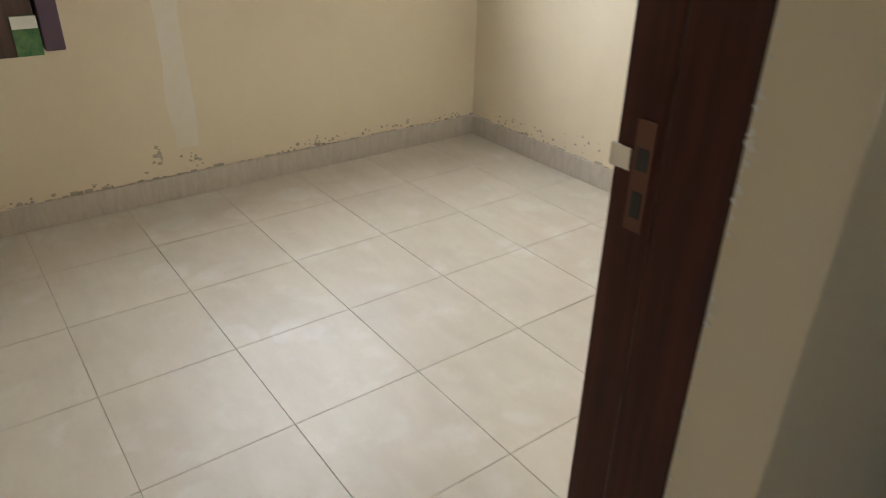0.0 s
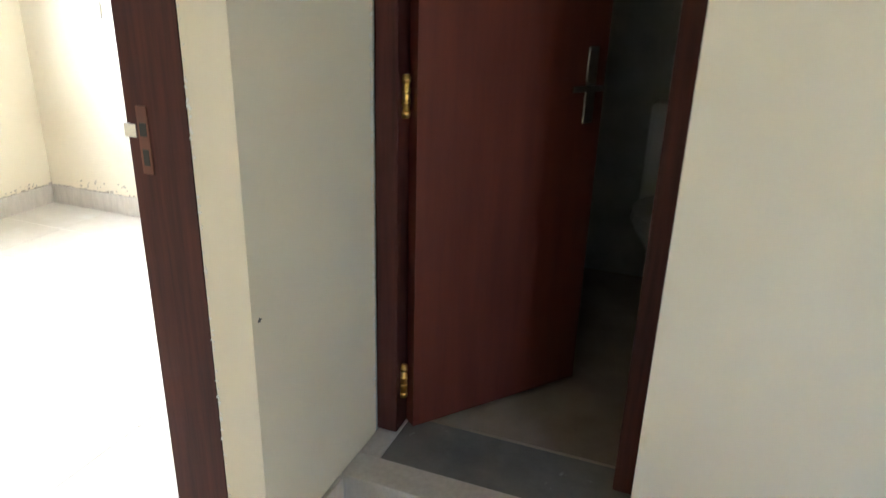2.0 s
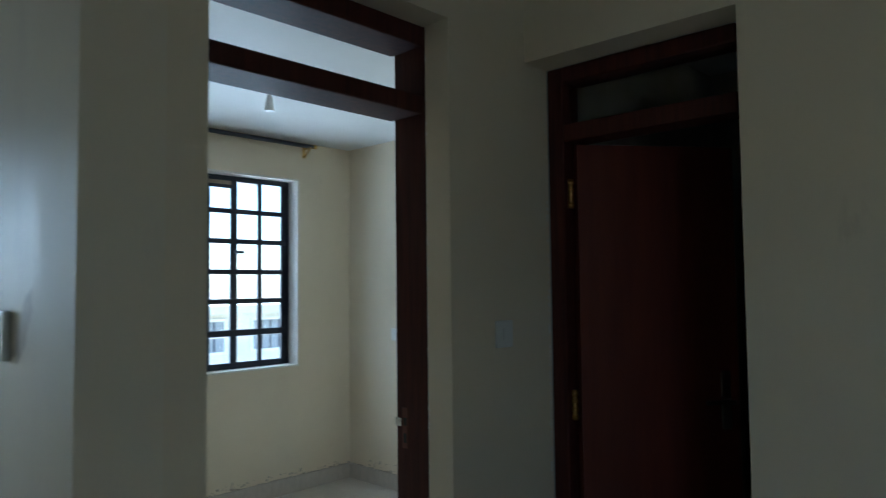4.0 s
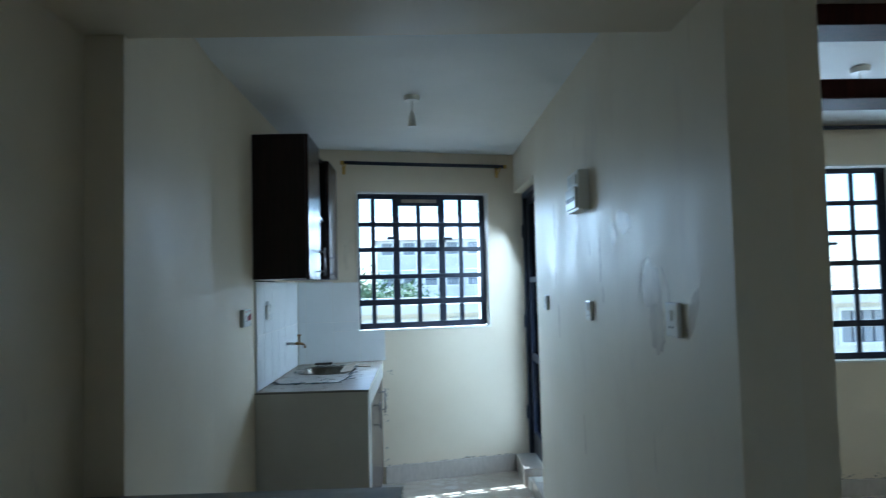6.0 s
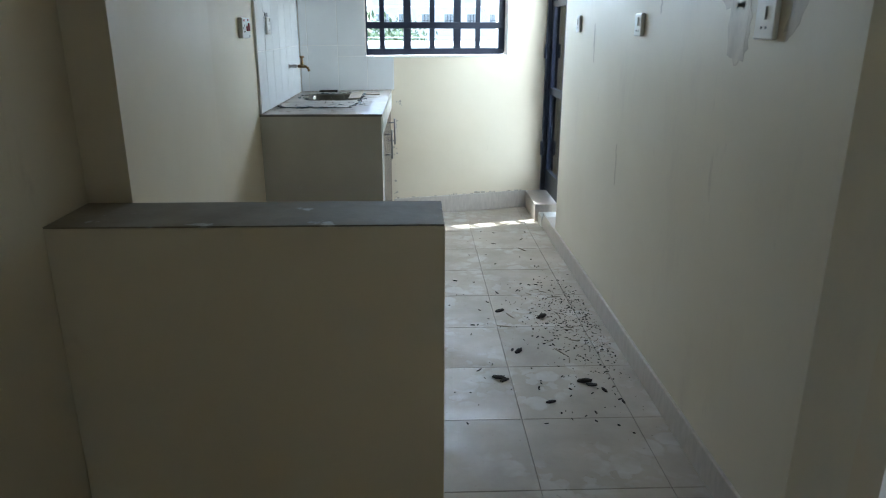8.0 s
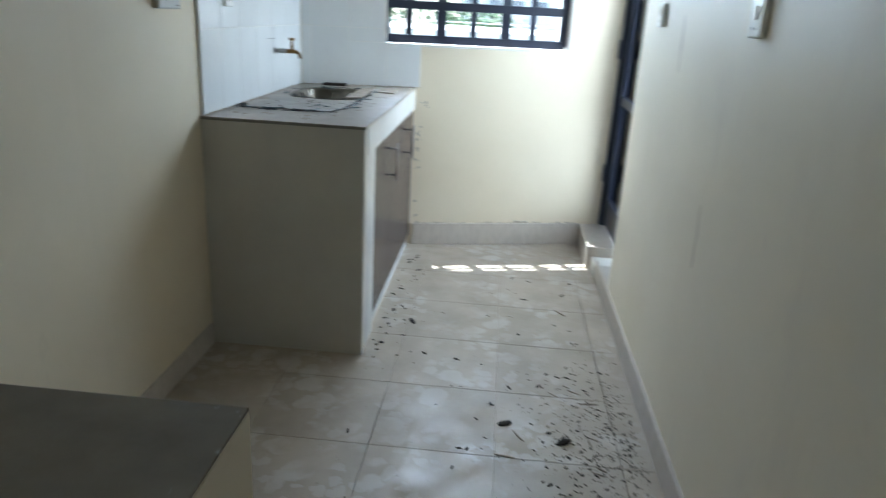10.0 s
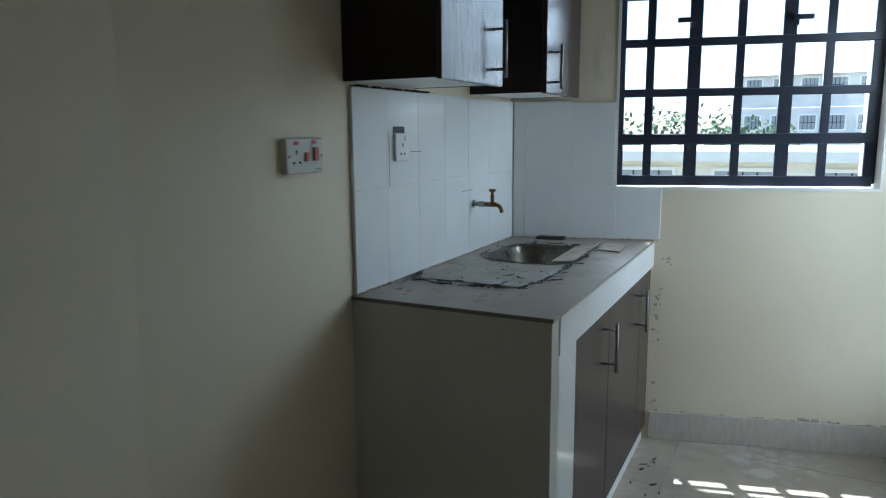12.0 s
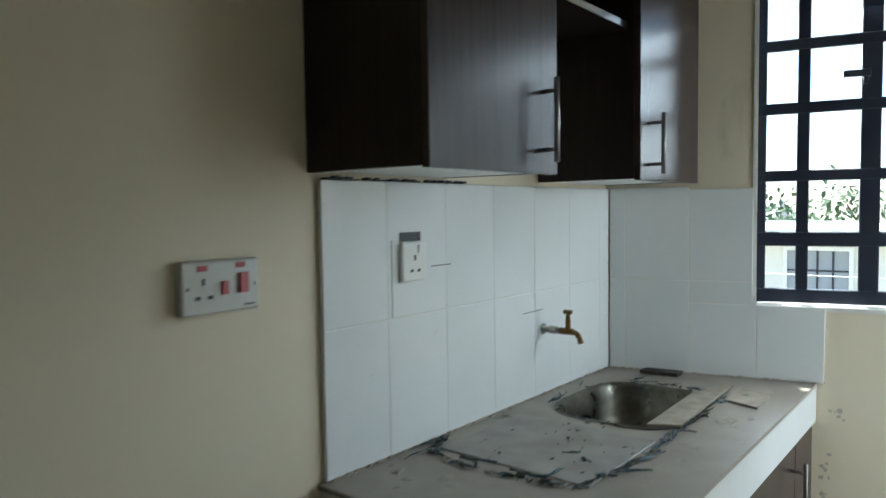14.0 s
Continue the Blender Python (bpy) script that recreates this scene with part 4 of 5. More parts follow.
def plate(name, label, category, origin, right, normal, w, h, depth, material, bits, group=""):
    """A wall plate centred at origin; bits are (name, u, v, du, dv, out, material) on its face."""
    o, r, n = Vector(origin), Vector(right), Vector(normal)
    up = Vector((0, 0, 1))
    rot = Matrix((r, up, n)).transposed().to_4x4()
    m = Matrix.Translation(o) @ rot
    d = thing(name, label, category, origin, group)

    def put(nm, u, v, du, dv, a, b, mt, parent, bev):
        bm = box((u - du / 2, v - dv / 2, a), (u + du / 2, v + dv / 2, b), bev)
        bmesh.ops.transform(bm, matrix=m, verts=bm.verts[:])
        return part(nm, bm, mt, parent)

    face = put("faceplate", 0, 0, w, h, 0, depth, material, d, 0.004)
    for nm, u, v, du, dv, out, mt in bits:
        put(nm, u, v, du, dv, depth + 0.0003, depth + 0.0005 + out, mt, face, 0.0)
    return d


plate("cooker_switch", "white cooker control plate with red switches and a socket", "cooker switch", (0.001, -0.236, 1.307), (0, 1, 0), (1, 0, 0), 0.146, 0.088, 0.020, SILVERP,
      [("red_rocker", 0.040, 0.004, 0.016, 0.034, 0.006, REDP), ("red_rocker", 0.004, -0.002, 0.011, 0.022, 0.005, REDP), ("neon", 0.036, 0.034, 0.018, 0.009, 0.001, REDP),
       ("neon", -0.036, 0.032, 0.018, 0.009, 0.001, REDP), ("pin_hole", -0.034, 0.010, 0.005, 0.011, 0.0005, DARKP), ("pin_hole", -0.045, -0.016, 0.009, 0.006, 0.0005, DARKP),
       ("pin_hole", -0.022, -0.016, 0.009, 0.006, 0.0005, DARKP), ("screw", -0.063, 0.0, 0.006, 0.006, 0.001, STEEL), ("screw", 0.065, 0.0, 0.006, 0.006, 0.001, STEEL),
       ("lettering", 0.052, -0.034, 0.022, 0.004, 0.0003, STEEL)])
plate("wall_socket", "white socket set crooked in the wall tiles below a gap", "socket", (0.014, 0.243, 1.317), (0, 1, 0), (1, 0, 0), 0.078, 0.085, 0.012, PLASTIC,
      [("pin_hole", 0.0, 0.008, 0.005, 0.011, 0.0005, DARKP), ("pin_hole", -0.011, -0.020, 0.008, 0.006, 0.0005, DARKP), ("pin_hole", 0.012, -0.020, 0.008, 0.006, 0.0005, DARKP),
       ("rocker", 0.016, 0.028, 0.010, 0.016, 0.003, PLASTIC)])
tagged(part("socket_gap", box((0.0125, 0.207, 1.361), (0.0150, 0.275, 1.381)), DARKP), "dark cut-out gap in the tiles over the socket", "gap")
for y, z, w, lab in ((-1.755, 1.335, 0.10, "white socket on the smeared kitchen wall"), (-0.735, 1.323, 0.082, "white double switch on the kitchen wall"), (0.31, 1.33, 0.075, "white switch near the back door")):
    plate("wall_socket", lab, "socket", (KX - 0.001, y, z), (0, -1, 0), (-1, 0, 0), w, 0.10 if w > 0.09 else 0.085, 0.014, PLASTIC,
          [("rocker", 0.0, 0.012, 0.018, 0.030, 0.004, PLASTIC), ("pin_hole", -0.012, -0.022, 0.008, 0.006, 0.0005, DARKP), ("pin_hole", 0.012, -0.022, 0.008, 0.006, 0.0005, DARKP)])
plate("light_switch", "white light switch on the cream wall", "light switch", (2.96, WY - 0.001, 1.27), (1, 0, 0), (0, -1, 0), 0.082, 0.085, 0.010, PLASTIC, [("rocker", 0.0, 0.0, 0.022, 0.036, 0.004, PLASTIC)])
plate("light_switch", "white light switch on the lounge wall", "light switch", (TX - 0.001, -3.09, 1.285), (0, -1, 0), (-1, 0, 0), 0.085, 0.085, 0.010, PLASTIC, [("rocker", 0.0, 0.0, 0.022, 0.036, 0.004, PLASTIC)])
plate("wall_socket", "white socket on the bedroom wall", "socket", (BX - 0.001, 0.235, 1.08), (0, -1, 0), (-1, 0, 0), 0.085, 0.085, 0.010, PLASTIC, [("rocker", 0.0, 0.012, 0.018, 0.026, 0.003, PLASTIC)])


def fuse_box():
    y0, y1, z0, z1 = -0.785, -0.565, 1.765, 1.945
    d = thing("fuse_box", "pale consumer unit with a shiny clear cover on the wall", "fuse box", (KX, -0.66, 1.765))
    b = part("housing", box((KX - 0.052, y0, z0), (KX - 0.001, y1, z1), 0.006), PLASTIC, d)
    part("cover", box((KX - 0.064, y0 + 0.015, z0 + 0.012), (KX - 0.0525, y1 - 0.015, z0 + 0.105), 0.004), SILVERP, b, "shiny flip cover")
    part("label_plate", box((KX - 0.056, y0 + 0.03, z0 + 0.12), (KX - 0.0525, y1 - 0.03, z1 - 0.018), 0.002), SILVERP, b)
    part("breaker_row", box((KX - 0.067, y0 + 0.03, z0 + 0.045), (KX - 0.0645, y1 - 0.03, z0 + 0.062)), DARKP, b)


fuse_box()


# ---- lamps and curtain rails ----
def pendant(x, y, drop, label):
    d = thing("ceiling_pendant", label, "ceiling lamp", (x, y, CEIL), "bare lamp holders")
    part("ceiling_rose", rod((x, y, CEIL - 0.001), (x, y, CEIL - 0.026), 0.046, 20, 0.040), PLASTIC, d, smooth=False)
    part("flex", rod((x, y, CEIL - 0.026), (x, y, CEIL - drop + 0.045), 0.004, 8), PLASTIC, d)
    bm = bmesh.new()
    add_rod(bm, (x, y, CEIL - drop + 0.05), (x, y, CEIL - drop + 0.025), 0.010, 14, 0.018)
    add_rod(bm, (x, y, CEIL - drop + 0.025), (x, y, CEIL - drop - 0.03), 0.018, 14, 0.024)
    part("lamp_holder", bm, PLASTIC, d)


pendant(0.872, -0.12, 0.135, "white lamp holder hanging from a ceiling rose, no bulb")
pendant(3.065, -0.51, 0.16, "white lamp holder hanging in the bedroom, no bulb")


def curtain_rail(x0, x1, y, wall, z, ends):
    d = thing("curtain_rail", "double metal curtain rail on brass brackets over the window", "curtain rail", ((x0 + x1) / 2, wall, z), "curtain rails")
    part("front_rod", rod((x0, y, z), (x1, y, z), 0.0135, 12), BLACKM, d, smooth=True)
    part("back_rod", rod((x0 + 0.03, y + 0.038, z + 0.004), (x1 - 0.02, y + 0.038, z + 0.004), 0.0115, 12), STEEL, d, smooth=True)
    for x in ends:
        bm = bmesh.new()
        add_box(bm, (x - 0.012, wall - 0.004, z - 0.075), (x + 0.012, wall - 0.0005, z + 0.015))
        add_box(bm, (x - 0.008, y - 0.012, z - 0.016), (x + 0.008, wall - 0.004, z - 0.009))
        add_rod(bm, (x, y, z - 0.02), (x, wall - 0.006, z - 0.07), 0.005, 8)
        part("bracket", bm, BRASS, d, "dull brass bracket")
    for x in (x0, x1):
        part("finial", rod((x - 0.012, y, z), (x + 0.012, y, z), 0.015, 12), BRASS, d)
    return d


askew(curtain_rail(0.335, 1.60, KY - 0.08, KY, 2.352, (0.36, 1.56)))
curtain_rail(2.70, 4.20, 0.68, BY, 2.425, (2.75, 4.16))


# ---- bedroom wardrobe part and leaflet ----
def hung_cupboard():
    d = thing("wall_cupboard", "dark brown wall cupboard with its door panel ajar, bedroom wall", "cupboard", (1.86, -0.1, 0.915))
    part("carcass", box((1.862, -0.495, 0.915), (2.365, 0.25, 2.22), 0.003), WENGEB, d)
    part("door", box((2.372, -0.50, 0.922), (2.412, 0.25, 2.22), 0.003), PURPLE, d, "purple-brown door edge")
    part("leaflet", box((2.318, -0.4985, 0.916), (2.368, -0.4955, 0.998)), PRINT, d, "green and white printed leaflet")
    part("leaflet_head", box((2.319, -0.4998, 0.972), (2.367, -0.4986, 0.997)), PLASTIC, d)


WENGEB = mat("brown_cupboard_board", (0.10, 0.062, 0.058), 0.4)
paint(WENGEB, mottle(WENGEB, ((0.11, 0.068, 0.063), (0.075, 0.046, 0.044)), 7, (8, 8, 0.5)))
PURPLE = mat("purple_brown_edge", (0.13, 0.085, 0.13), 0.4)
hung_cupboard()


# ---- dirt that has its own shape ----
def flakes(name, material, label, category, spots, seed):
    """Thin irregular flecks on a surface: (centre, u, v, spread_u, spread_v, count, size)."""
    rnd = random.Random(seed)
    bm = bmesh.new()
    for c0, u, v, su, sv, count, size in spots:
        c0, u, v = Vector(c0), Vector(u), Vector(v)
        n = u.cross(v)
        for k in range(count):
            p = c0 + u * rnd.gauss(0, su) + v * rnd.gauss(0, sv)
            r = size * rnd.uniform(0.4, 1.6)
            a0 = rnd.random() * 6
            vs = []
            for q in range(7):
                t = a0 + q * math.tau / 7
                rr = r * rnd.uniform(0.4, 1.1)
                vs.append(bm.verts.new(p + u * rr * math.cos(t) * 1.2 + v * rr * math.sin(t) + n * 0.0008))
            f = bm.faces.new(vs)
            e = bmesh.ops.extrude_face_region(bm, geom=[f])
            for w in e["geom"]:
                if isinstance(w, bmesh.types.BMVert):
                    w.co += n * rnd.uniform(0.0006, 0.0016)
    return tagged(part(name, bm, material), label, category, kind="stuff")


X, Y, Z = Vector((1, 0, 0)), Vector((0, 1, 0)), Vector((0, 0, 1))
askew(flakes("mortar_flecks", SCUFF, "dark mortar flecks on the wall beside the counter", "flecks", [((0.645, KY, 0.45), X, Z, 0.010, 0.24, 26, 0.006), ((0.68, KY, 0.80), X, Z, 0.012, 0.02, 4, 0.007)], 12))
flakes("wall_scuffs", SCUFF, "grey scuffs and flaked paint above the bedroom skirting", "scuffs",
       [((2.86, BY, 0.19), X, Z, 0.018, 0.035, 12, 0.007), ((3.00, BY, 0.16), X, Z, 0.025, 0.022, 14, 0.007), ((3.6, BY, 0.14), X, Z, 0.10, 0.012, 22, 0.006),
        ((4.05, BY, 0.13), X, Z, 0.12, 0.010, 22, 0.006), ((4.4, BY, 0.125), X, Z, 0.08, 0.008, 12, 0.006), ((2.5, BY, 0.125), X, Z, 0.2, 0.008, 14, 0.007)], 3)
flakes("wall_scuffs", SCUFF, "grey scuffs above the skirting", "scuffs", [((BX, 0.35, 0.14), Y * -1, Z, 0.15, 0.012, 22, 0.006), ((BX, -0.1, 0.18), Y * -1, Z, 0.06, 0.03, 10, 0.007)], 5)
flakes("corner_chip", CEMENT, "small dark chip on the wall's corner", "chip", [((2.745, WY, 0.66), X, Z, 0.001, 0.001, 2, 0.007)], 8)
flakes("paint_flakes", REVEAL, "white plaster splashes beside the door frame", "flakes", [((3.217, WY, 1.0), X, Z, 0.002, 0.55, 170, 0.005), ((2.722, -1.9065, 1.0), Vector((0, -1, 0)), Z, 0.0012, 0.6, 160, 0.003)], 9)


bm = bmesh.new()
rnd = random.Random(2)
edge = [(2.93 + rnd.uniform(-0.008, 0.008), 0.22 + k * 0.09) for k in range(9)] + [(3.03 + rnd.uniform(-0.008, 0.008), 0.94 - k * 0.09) for k in range(9)]
lo = [bm.verts.new((x, BY - 0.0002, z)) for x, z in edge]
hi = [bm.verts.new((x, BY - 0.0010, z)) for x, z in edge]
bm.faces.new(lo)
bm.faces.new(hi[::-1])
for k in range(len(edge)):
    bm.faces.new((lo[k], hi[k], hi[(k + 1) % len(edge)], lo[(k + 1) % len(edge)]))
tagged(part("putty_patch", bm, PUTTY), "pale putty strip on the cream bedroom wall", "putty", kind="stuff")


SMUDGE = mat("dried_drips_on_paint", (0.60, 0.53, 0.42), 0.44)
paint(SMUDGE, mottle(SMUDGE, ((0.62, 0.54, 0.41), (0.50, 0.425, 0.315)), 22, (1, 1, 0.5)))


def smears():
    """Dried drips and hand smears on the kitchen's east wall, as thin ribbons of dirt."""
    rnd = random.Random(17)
    bm = bmesh.new()
    lines = [([(-1.352, 1.38), (-1.36, 1.44), (-1.40, 1.49), (-1.44, 1.50), (-1.475, 1.47), (-1.50, 1.45)], 0.008), ([(-1.49, 1.47), (-1.56, 1.46), (-1.60, 1.40), (-1.615, 1.33)], 0.008),
             ([(-1.44, 1.47), (-1.45, 1.40), (-1.44, 1.30)], 0.012), ([(-1.52, 1.44), (-1.54, 1.32), (-1.53, 1.20)], 0.012), ([(-0.86, 1.60), (-0.865, 1.50), (-0.86, 1.42)], 0.018),
             ([(-0.89, 1.40), (-0.895, 1.33)], 0.010), ([(-0.70, 1.60), (-0.705, 1.53)], 0.010), ([(0.04, 1.85), (0.035, 1.74), (0.04, 1.65)], 0.028), ([(0.04, 1.50), (0.036, 1.41)], 0.012),
             ([(-0.01, 1.30), (-0.02, 1.12)], 0.018), ([(-0.5, 0.80), (-0.51, 0.62)], 0.012)]
    for yc, zc, ry, rz, lean in ((-1.46, 1.40, 0.095, 0.085, 0.0), (-1.50, 1.27, 0.075, 0.085, 0.0), (-1.775, 1.325, 0.035, 0.075, -0.5), (-1.19, 1.64, 0.09, 0.05, 0.6), (-1.06, 1.60, 0.04, 0.05, 0.2)):
        rim = []
        yc, zc = yc * 1.06, zc + 0.03
        for k in range(26):
            t = k * math.tau / 26
            r = rnd.uniform(0.78, 1.08)
            rim.append((yc + ry * r * math.cos(t) + lean * rz * r * math.sin(t), zc + rz * r * math.sin(t)))
        low = [bm.verts.new((KX - 0.0002, y, z)) for y, z in rim]
        top = [bm.verts.new((KX - 0.0006, yc + (y - yc) * 0.94, zc + (z - zc) * 0.94)) for y, z in rim]
        bm.faces.new(top[::-1])
        for k in range(26):
            q = (k + 1) % 26
            bm.faces.new((low[k], top[k], top[q], low[q]))
    for pts, w in lines:
        pts = [(y * 1.06, z + 0.03) for y, z in pts]
        rows = []
        fine = []
        for (ya, za), (yb, zb) in zip(pts, pts[1:]):
            for k in range(6):
                fine.append((ya + (yb - ya) * k / 6, za + (zb - za) * k / 6))
        fine.append(pts[-1])
        n = len(fine)
        for k, (y, z) in enumerate(fine):
            h = 1.9 * w * (0.35 + 0.65 * math.sin(math.pi * (k + 0.6) / (n + 0.2))) * rnd.uniform(0.55, 1.15)
            y += rnd.gauss(0, 0.003)
            rows.append([bm.verts.new((KX - d, y + sgn * h / 2, z)) for d, sgn in ((0.0003, -1), (0.0009, -0.8), (0.0009, 0.8), (0.0003, 1))])
        for a, b in zip(rows, rows[1:]):
            for k in range(3):
                bm.faces.new((a[k], a[k + 1], b[k + 1], b[k]))
    tagged(part("wall_drips", bm, SMUDGE), "dried brown drips and hand smears on the cream wall", "stain", kind="stuff")


smears()


def floor_debris():
    rnd = random.Random(21)
    bm, bw = bmesh.new(), bmesh.new()

    def chip(target, x, y, r, long):
        m = Matrix.Translation((x, y, r * 0.35)) @ Matrix.Rotation(rnd.random() * 6, 4, "Z") @ Matrix.Rotation(rnd.uniform(-0.3, 0.3), 4, "Y") @ Matrix.Diagonal((long, rnd.uniform(0.5, 1), rnd.uniform(0.3, 0.7), 1))
        bmesh.ops.create_icosphere(target, subdivisions=1, radius=r, matrix=m)

    for k in range(1000):
        x = 1.61 - abs(rnd.gauss(0, 0.17))
        y = rnd.gauss(-0.58, 0.30)
        if 0.8 < x and y < 0.7:
            chip(bm if rnd.random() < 0.86 else bw, x, y, 0.0011 + 0.0042 * rnd.random() ** 2, rnd.uniform(1, 2.0))
    for k in range(90):
        chip(bm, rnd.uniform(0.66, 1.58), rnd.uniform(-1.5, 1.0), rnd.uniform(0.002, 0.007), rnd.uniform(1, 3))
    for k in range(40):
        chip(bm, 0.62 + abs(rnd.gauss(0, 0.05)), rnd.uniform(-0.05, 1.2), rnd.uniform(0.002, 0.007), rnd.uniform(1, 3))
    for x, y, r in ((1.42, -1.13, 0.022), (1.44, -1.16, 0.018), (1.20, -0.86, 0.016), (1.09, -1.09, 0.020), (1.11, -1.11, 0.016), (1.26, -1.28, 0.014), (1.48, -1.2, 0.012), (0.76, 0.32, 0.017), (1.36, -0.5, 0.02), (1.17, -0.42, 0.018)):
        chip(bm, x, y, r * 0.85, 1.9)
    for k in range(14):
        x, y, a = 1.5 - abs(rnd.gauss(0, 0.16)), rnd.gauss(-0.5, 0.3), rnd.random() * 3
        chip(bw, x, y, rnd.uniform(0.004, 0.006), rnd.uniform(5, 10))
    tagged(part("wood_chips", bm, DEBRIS), "dark wood chips and dirt swept against the wall", "debris", kind="stuff")
    tagged(part("wood_splinters", bw, PAPER), "pale wood splinters on the kitchen floor", "debris", kind="stuff")


floor_debris()


# ---- outside ----
# unseen slab, added to block the sun from the bedroom window
setting("balcony_sun_block", box((1.87, BY + 0.19, 2.42), (4.9, 2.6, 2.56)), GREYPL, "grey slab added out of view to keep sun off the bedroom", "balcony")
setting("balcony_floor", box((1.80, BY + 0.19, -0.16), (4.9, 2.6, -0.02)), GREYPL, "grey cement balcony floor", "balcony")
setting("ground", box((-900, -900, -6.6), (900, 1800, -6.5)), EARTH, "dusty ground outside the building", "ground")


setting("building_below", box((-0.32, SOUTH - 0.2, -6.5), (4.78, BY + 0.18, -0.165)), GREYPL, "plain grey storeys under the flat", "building")


def far_building(name, label, x0, x1, y, z0, storeys, height, bays, wall, glazed, roof_over=0.4, roof_rise=0.0):
    d = thing(name, label, "building", ((x0 + x1) / 2, y, z0))
    part("wall", box((x0, y, z0), (x1, y + 9, z0 + storeys * height)), wall, d)
    if roof_rise:
        bm = bmesh.new()
        zt = z0 + storeys * height
        a = [bm.verts.new(p) for p in ((x0 - roof_over, y - roof_over, zt), (x1 + roof_over, y - roof_over, zt), (x1 + roof_over, y + 9, zt), (x0 - roof_over, y + 9, zt),
                                       (x0 - roof_over, y + 4.5, zt + roof_rise), (x1 + roof_over, y + 4.5, zt + roof_rise))]
        for f in ((0, 1, 5, 4), (2, 3, 4, 5), (0, 4, 3), (1, 2, 5), (3, 2, 1, 0)):
            bm.faces.new([a[i] for i in f])
        part("roof", bm, ROOFM, d)
    else:
        part("roof", box((x0 - roof_over, y - roof_over, z0 + storeys * height), (x1 + roof_over, y + 9, z0 + storeys * height + 0.35)), wall, d)
    bw = (x1 - x0) / bays
    for s in range(storeys):
        for b in range(bays):
            xa, za = x0 + bw * (b + 0.22), z0 + s * height + height * 0.52
            xb, zb = x0 + bw * (b + 0.78), z0 + s * height + height * 0.90
            w = part("window", boxes(((xa - 0.12, y - 0.10, za - 0.12), (xb + 0.12, y - 0.002, za)), ((xa - 0.12, y - 0.10, zb), (xb + 0.12, y - 0.002, zb + 0.12)),
                     ((xa - 0.12, y - 0.10, za), (xa, y - 0.002, zb)), ((xb, y - 0.10, za), (xb + 0.12, y - 0.002, zb))), PLASTIC, d)
            part("pane", box((xa, y - 0.04, za), (xb, y - 0.003, zb)), DARKGL if glazed else GREYPL, w)
            if glazed:
                part("bars", boxes(*[((xa + (xb - xa) * k / 4 - 0.03, y - 0.07, za), (xa + (xb - xa) * k / 4 + 0.03, y - 0.041, zb)) for k in (1, 2, 3)],
                     ((xa, y - 0.071, (za + zb) / 2 - 0.03), (xb, y - 0.0405, (za + zb) / 2 + 0.03))), BLACKM, w)
    return d


far_building("low_building", "low cream plastered building with barred windows", -34, 30, 24, -6.5, 2, 3.4, 20, YELLOW, True, 0.7, 0.0)
far_building("apartment_block", "tall grey unfinished apartment block", -3.5, 9.5, 66, -6.5, 4, 3.1, 6, GREYPL, True, 0.6, 3.0)
far_building("apartment_block", "grey apartment block behind the low building", 11.5, 34, 74, -6.5, 5, 3.1, 8, GREYPL, True, 0.6, 0.0)
far_building("house", "distant house with a sheet roof", -30, -14, 58, -6.5, 2, 3.0, 5, YELLOW, True, 0.6, 2.4)


def tree(x, y, z, h, seed, label):
    rnd = random.Random(seed)
    d = thing("tree", label, "tree", (x, y, z), "trees beyond the low building")
    bm = bmesh.new()
    add_rod(bm, (x, y, z), (x + 0.3, y, z + h * 0.55), 0.35, 10, 0.2)
    tips = []
    for k in range(8):
        a = rnd.random() * math.tau
        tip = Vector((x + 0.3 + math.cos(a) * h * 0.22, y + math.sin(a) * h * 0.22, z + h * rnd.uniform(0.6, 0.9)))
        add_rod(bm, (x + 0.2, y, z + h * rnd.uniform(0.35, 0.5)), tip, 0.14, 7, 0.04)
        tips.append(tip)
    part("trunk", bm, BARK, d)
    co, fa = [], []
    for tip in tips:
        for k in range(130):
            p = tip + Vector((rnd.gauss(0, h * 0.09), rnd.gauss(0, h * 0.09), rnd.gauss(0, h * 0.08)))
            r = rnd.uniform(0.12, 0.3)
            u = Vector((rnd.gauss(0, 1), rnd.gauss(0, 1), rnd.gauss(0, 1))).normalized()
            v = u.orthogonal().normalized()
            i = len(co)
            co += [p + u * r, p + v * r * 0.5, p - u * r, p - v * r * 0.5]
            fa.append((i, i + 1, i + 2, i + 3))
    me = bpy.data.meshes.new("crown")
    me.from_pydata([tuple(c1) for c1 in co], [], fa)
    me.materials.append(LEAF)
    ob = new("crown", me)
    ob.parent = d
    ob.matrix_parent_inverse = d.matrix_world.inverted()


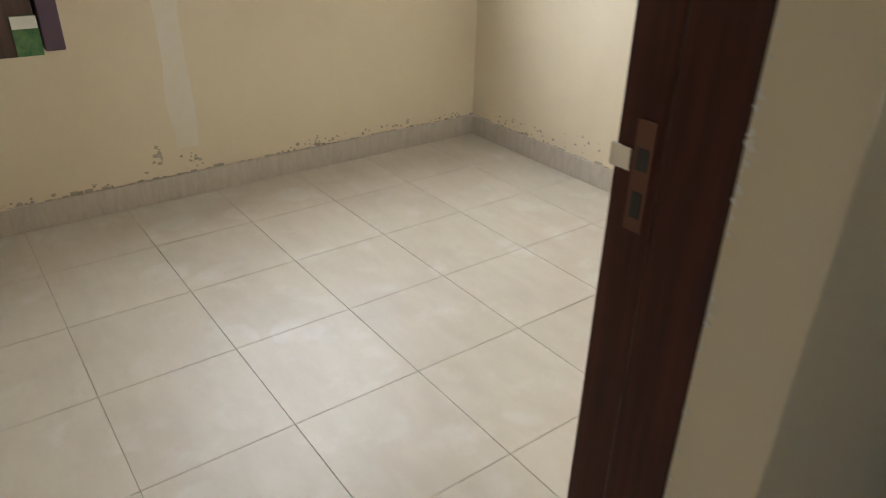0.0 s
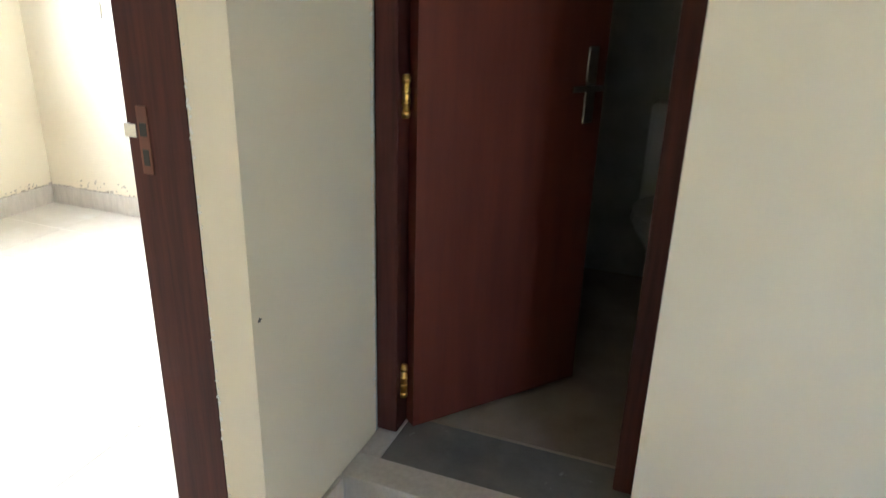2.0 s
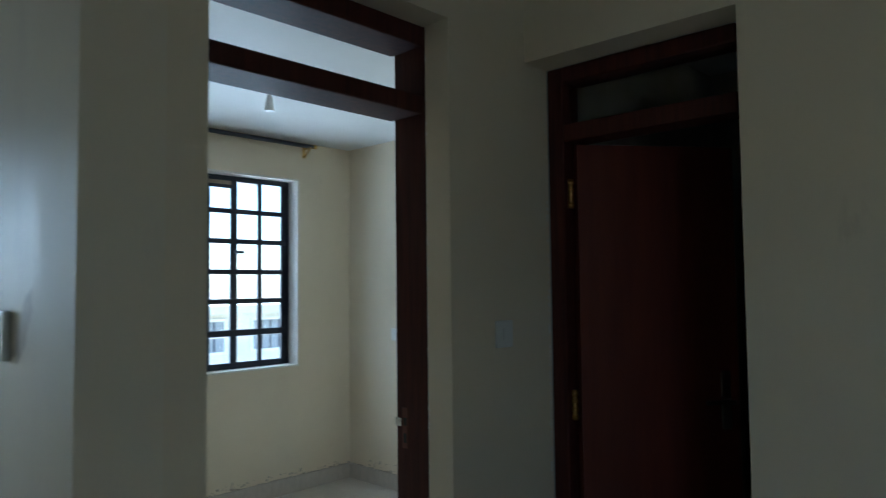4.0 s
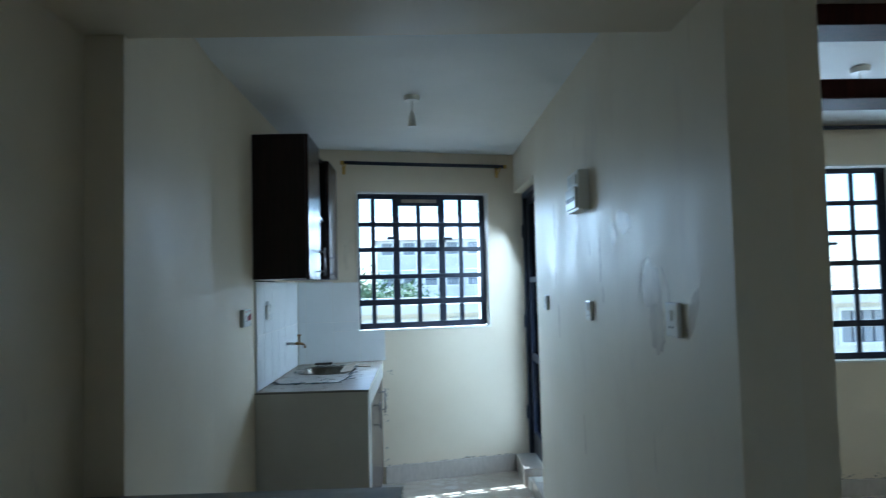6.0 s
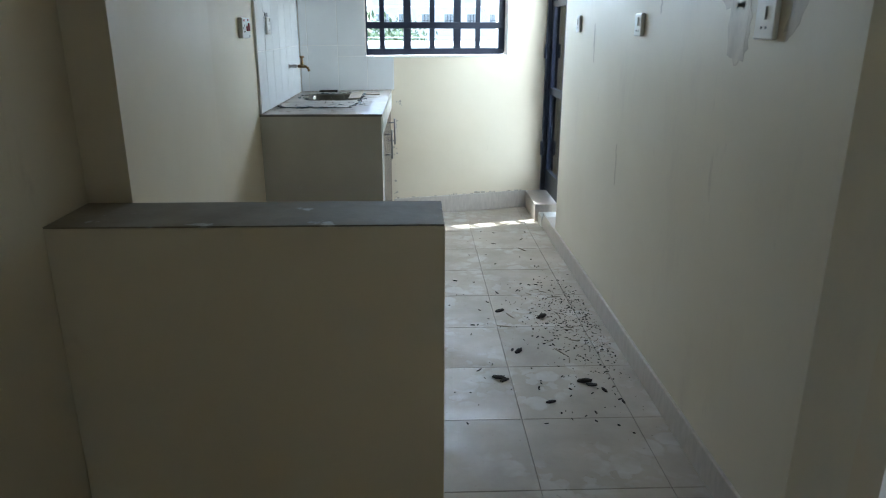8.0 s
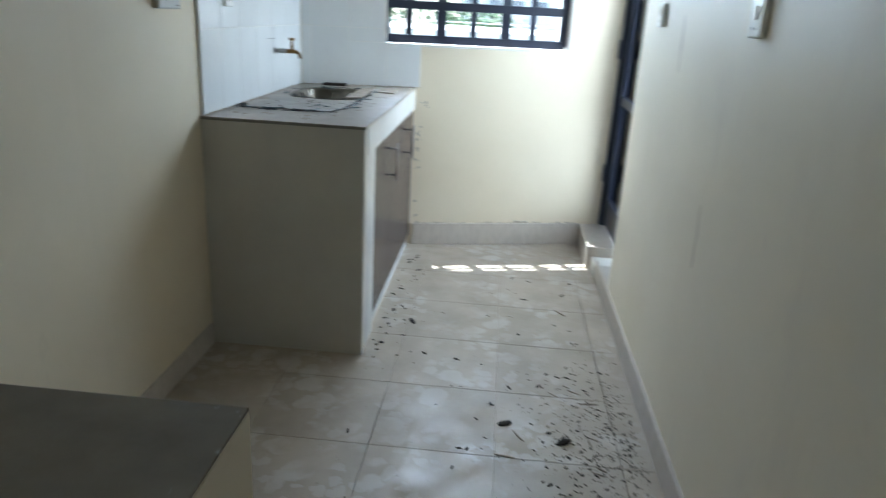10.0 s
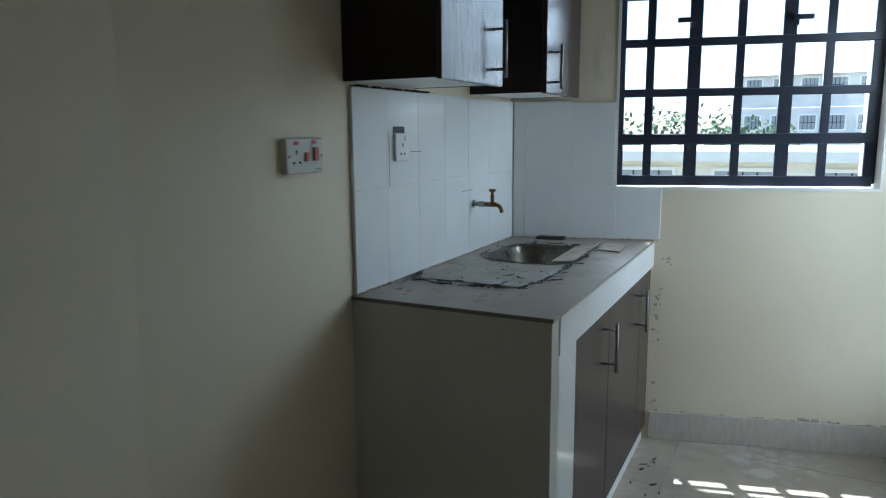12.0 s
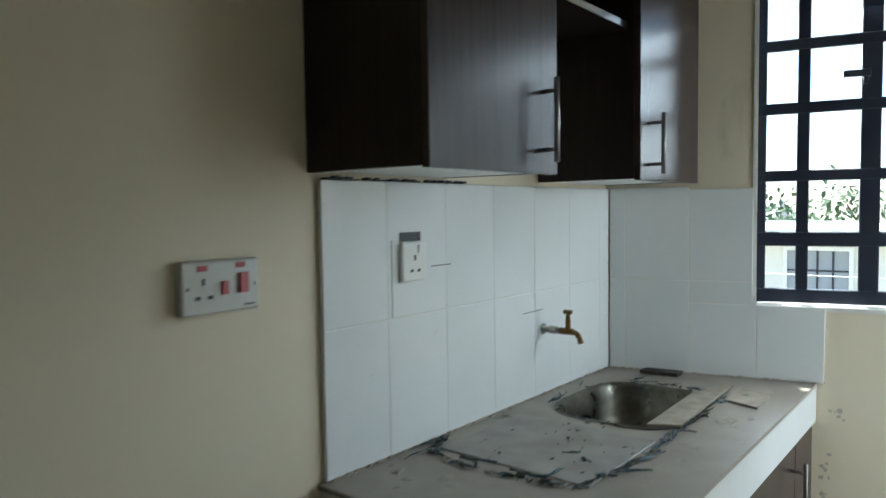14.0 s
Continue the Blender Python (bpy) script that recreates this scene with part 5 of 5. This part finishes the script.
for k, (x, y, h) in enumerate(((-13, 44, 9.5), (-8.5, 40, 8.5), (-4.5, 46, 9.0), (-19, 48, 10), (-1.5, 50, 8.2), (-25, 45, 9))):
    tree(x, y, -6.5, h, 30 + k, "leafy green tree behind the low building")


def wires():
    d = thing("power_lines", "thin overhead power lines across the view", "power line", (0, 20, 1))
    for z, s in ((1.0, 0.3), (1.9, 0.5), (-0.4, 0.3)):
        bm = bmesh.new()
        pts = [Vector((x, 19.0, z + s * ((x / 30.0) ** 2))) for x in range(-30, 31, 6)]
        for a, b in zip(pts, pts[1:]):
            add_rod(bm, a, b, 0.018, 5)
        part("wire", bm, GREYPL, d)
    for x in (-30, 30):
        part("pole", rod((x, 19.0, -6.5), (x, 19.0, 3.2), 0.12, 8), BARK, d)


wires()


# ---- floor tiles, piece by piece ----
TILE_MESH = {}


def floor_tiles(x_line, y_line, step_x, step_y, x0, x1, y0, y1, material, skip=()):
    g = 0.0008
    i0, i1 = math.floor((x0 - x_line) / step_x), math.ceil((x1 - x_line) / step_x)
    j0, j1 = math.floor((y0 - y_line) / step_y), math.ceil((y1 - y_line) / step_y)
    for i in range(i0, i1):
        for j in range(j0, j1):
            a, b = max(x0, x_line + i * step_x) + g, min(x1, x_line + (i + 1) * step_x) - g
            c0, c1 = max(y0, y_line + j * step_y) + g, min(y1, y_line + (j + 1) * step_y) - g
            if b - a < 0.01 or c1 - c0 < 0.01:
                continue
            key = (round(b - a, 3), round(c1 - c0, 3), material.name)
            if key not in TILE_MESH:
                bm = box((0, 0, -0.006), (b - a, c1 - c0, 0), 0.0009, 1)
                me = bpy.data.meshes.new("tile")
                bm.to_mesh(me)
                bm.free()
                me.materials.append(material)
                TILE_MESH[key] = me
            t = new("tile", TILE_MESH[key])
            t.parent = FLOOR
            t.location = (a, c0, 0)


floor_tiles(1.137, -0.996, 0.395, 0.393, 0.0, KX, -1.83, 1.70, KTILE)
floor_tiles(1.137, -0.996, 0.395, 0.393, 0.839, KX, PY, -1.83, KTILE)
floor_tiles(1.137, -0.996, 0.395, 0.393, LX, TX, SOUTH, PY, BTILE)
floor_tiles(2.297, -0.475, 0.39, 0.405, 1.86, BX, PY, BY, BTILE)
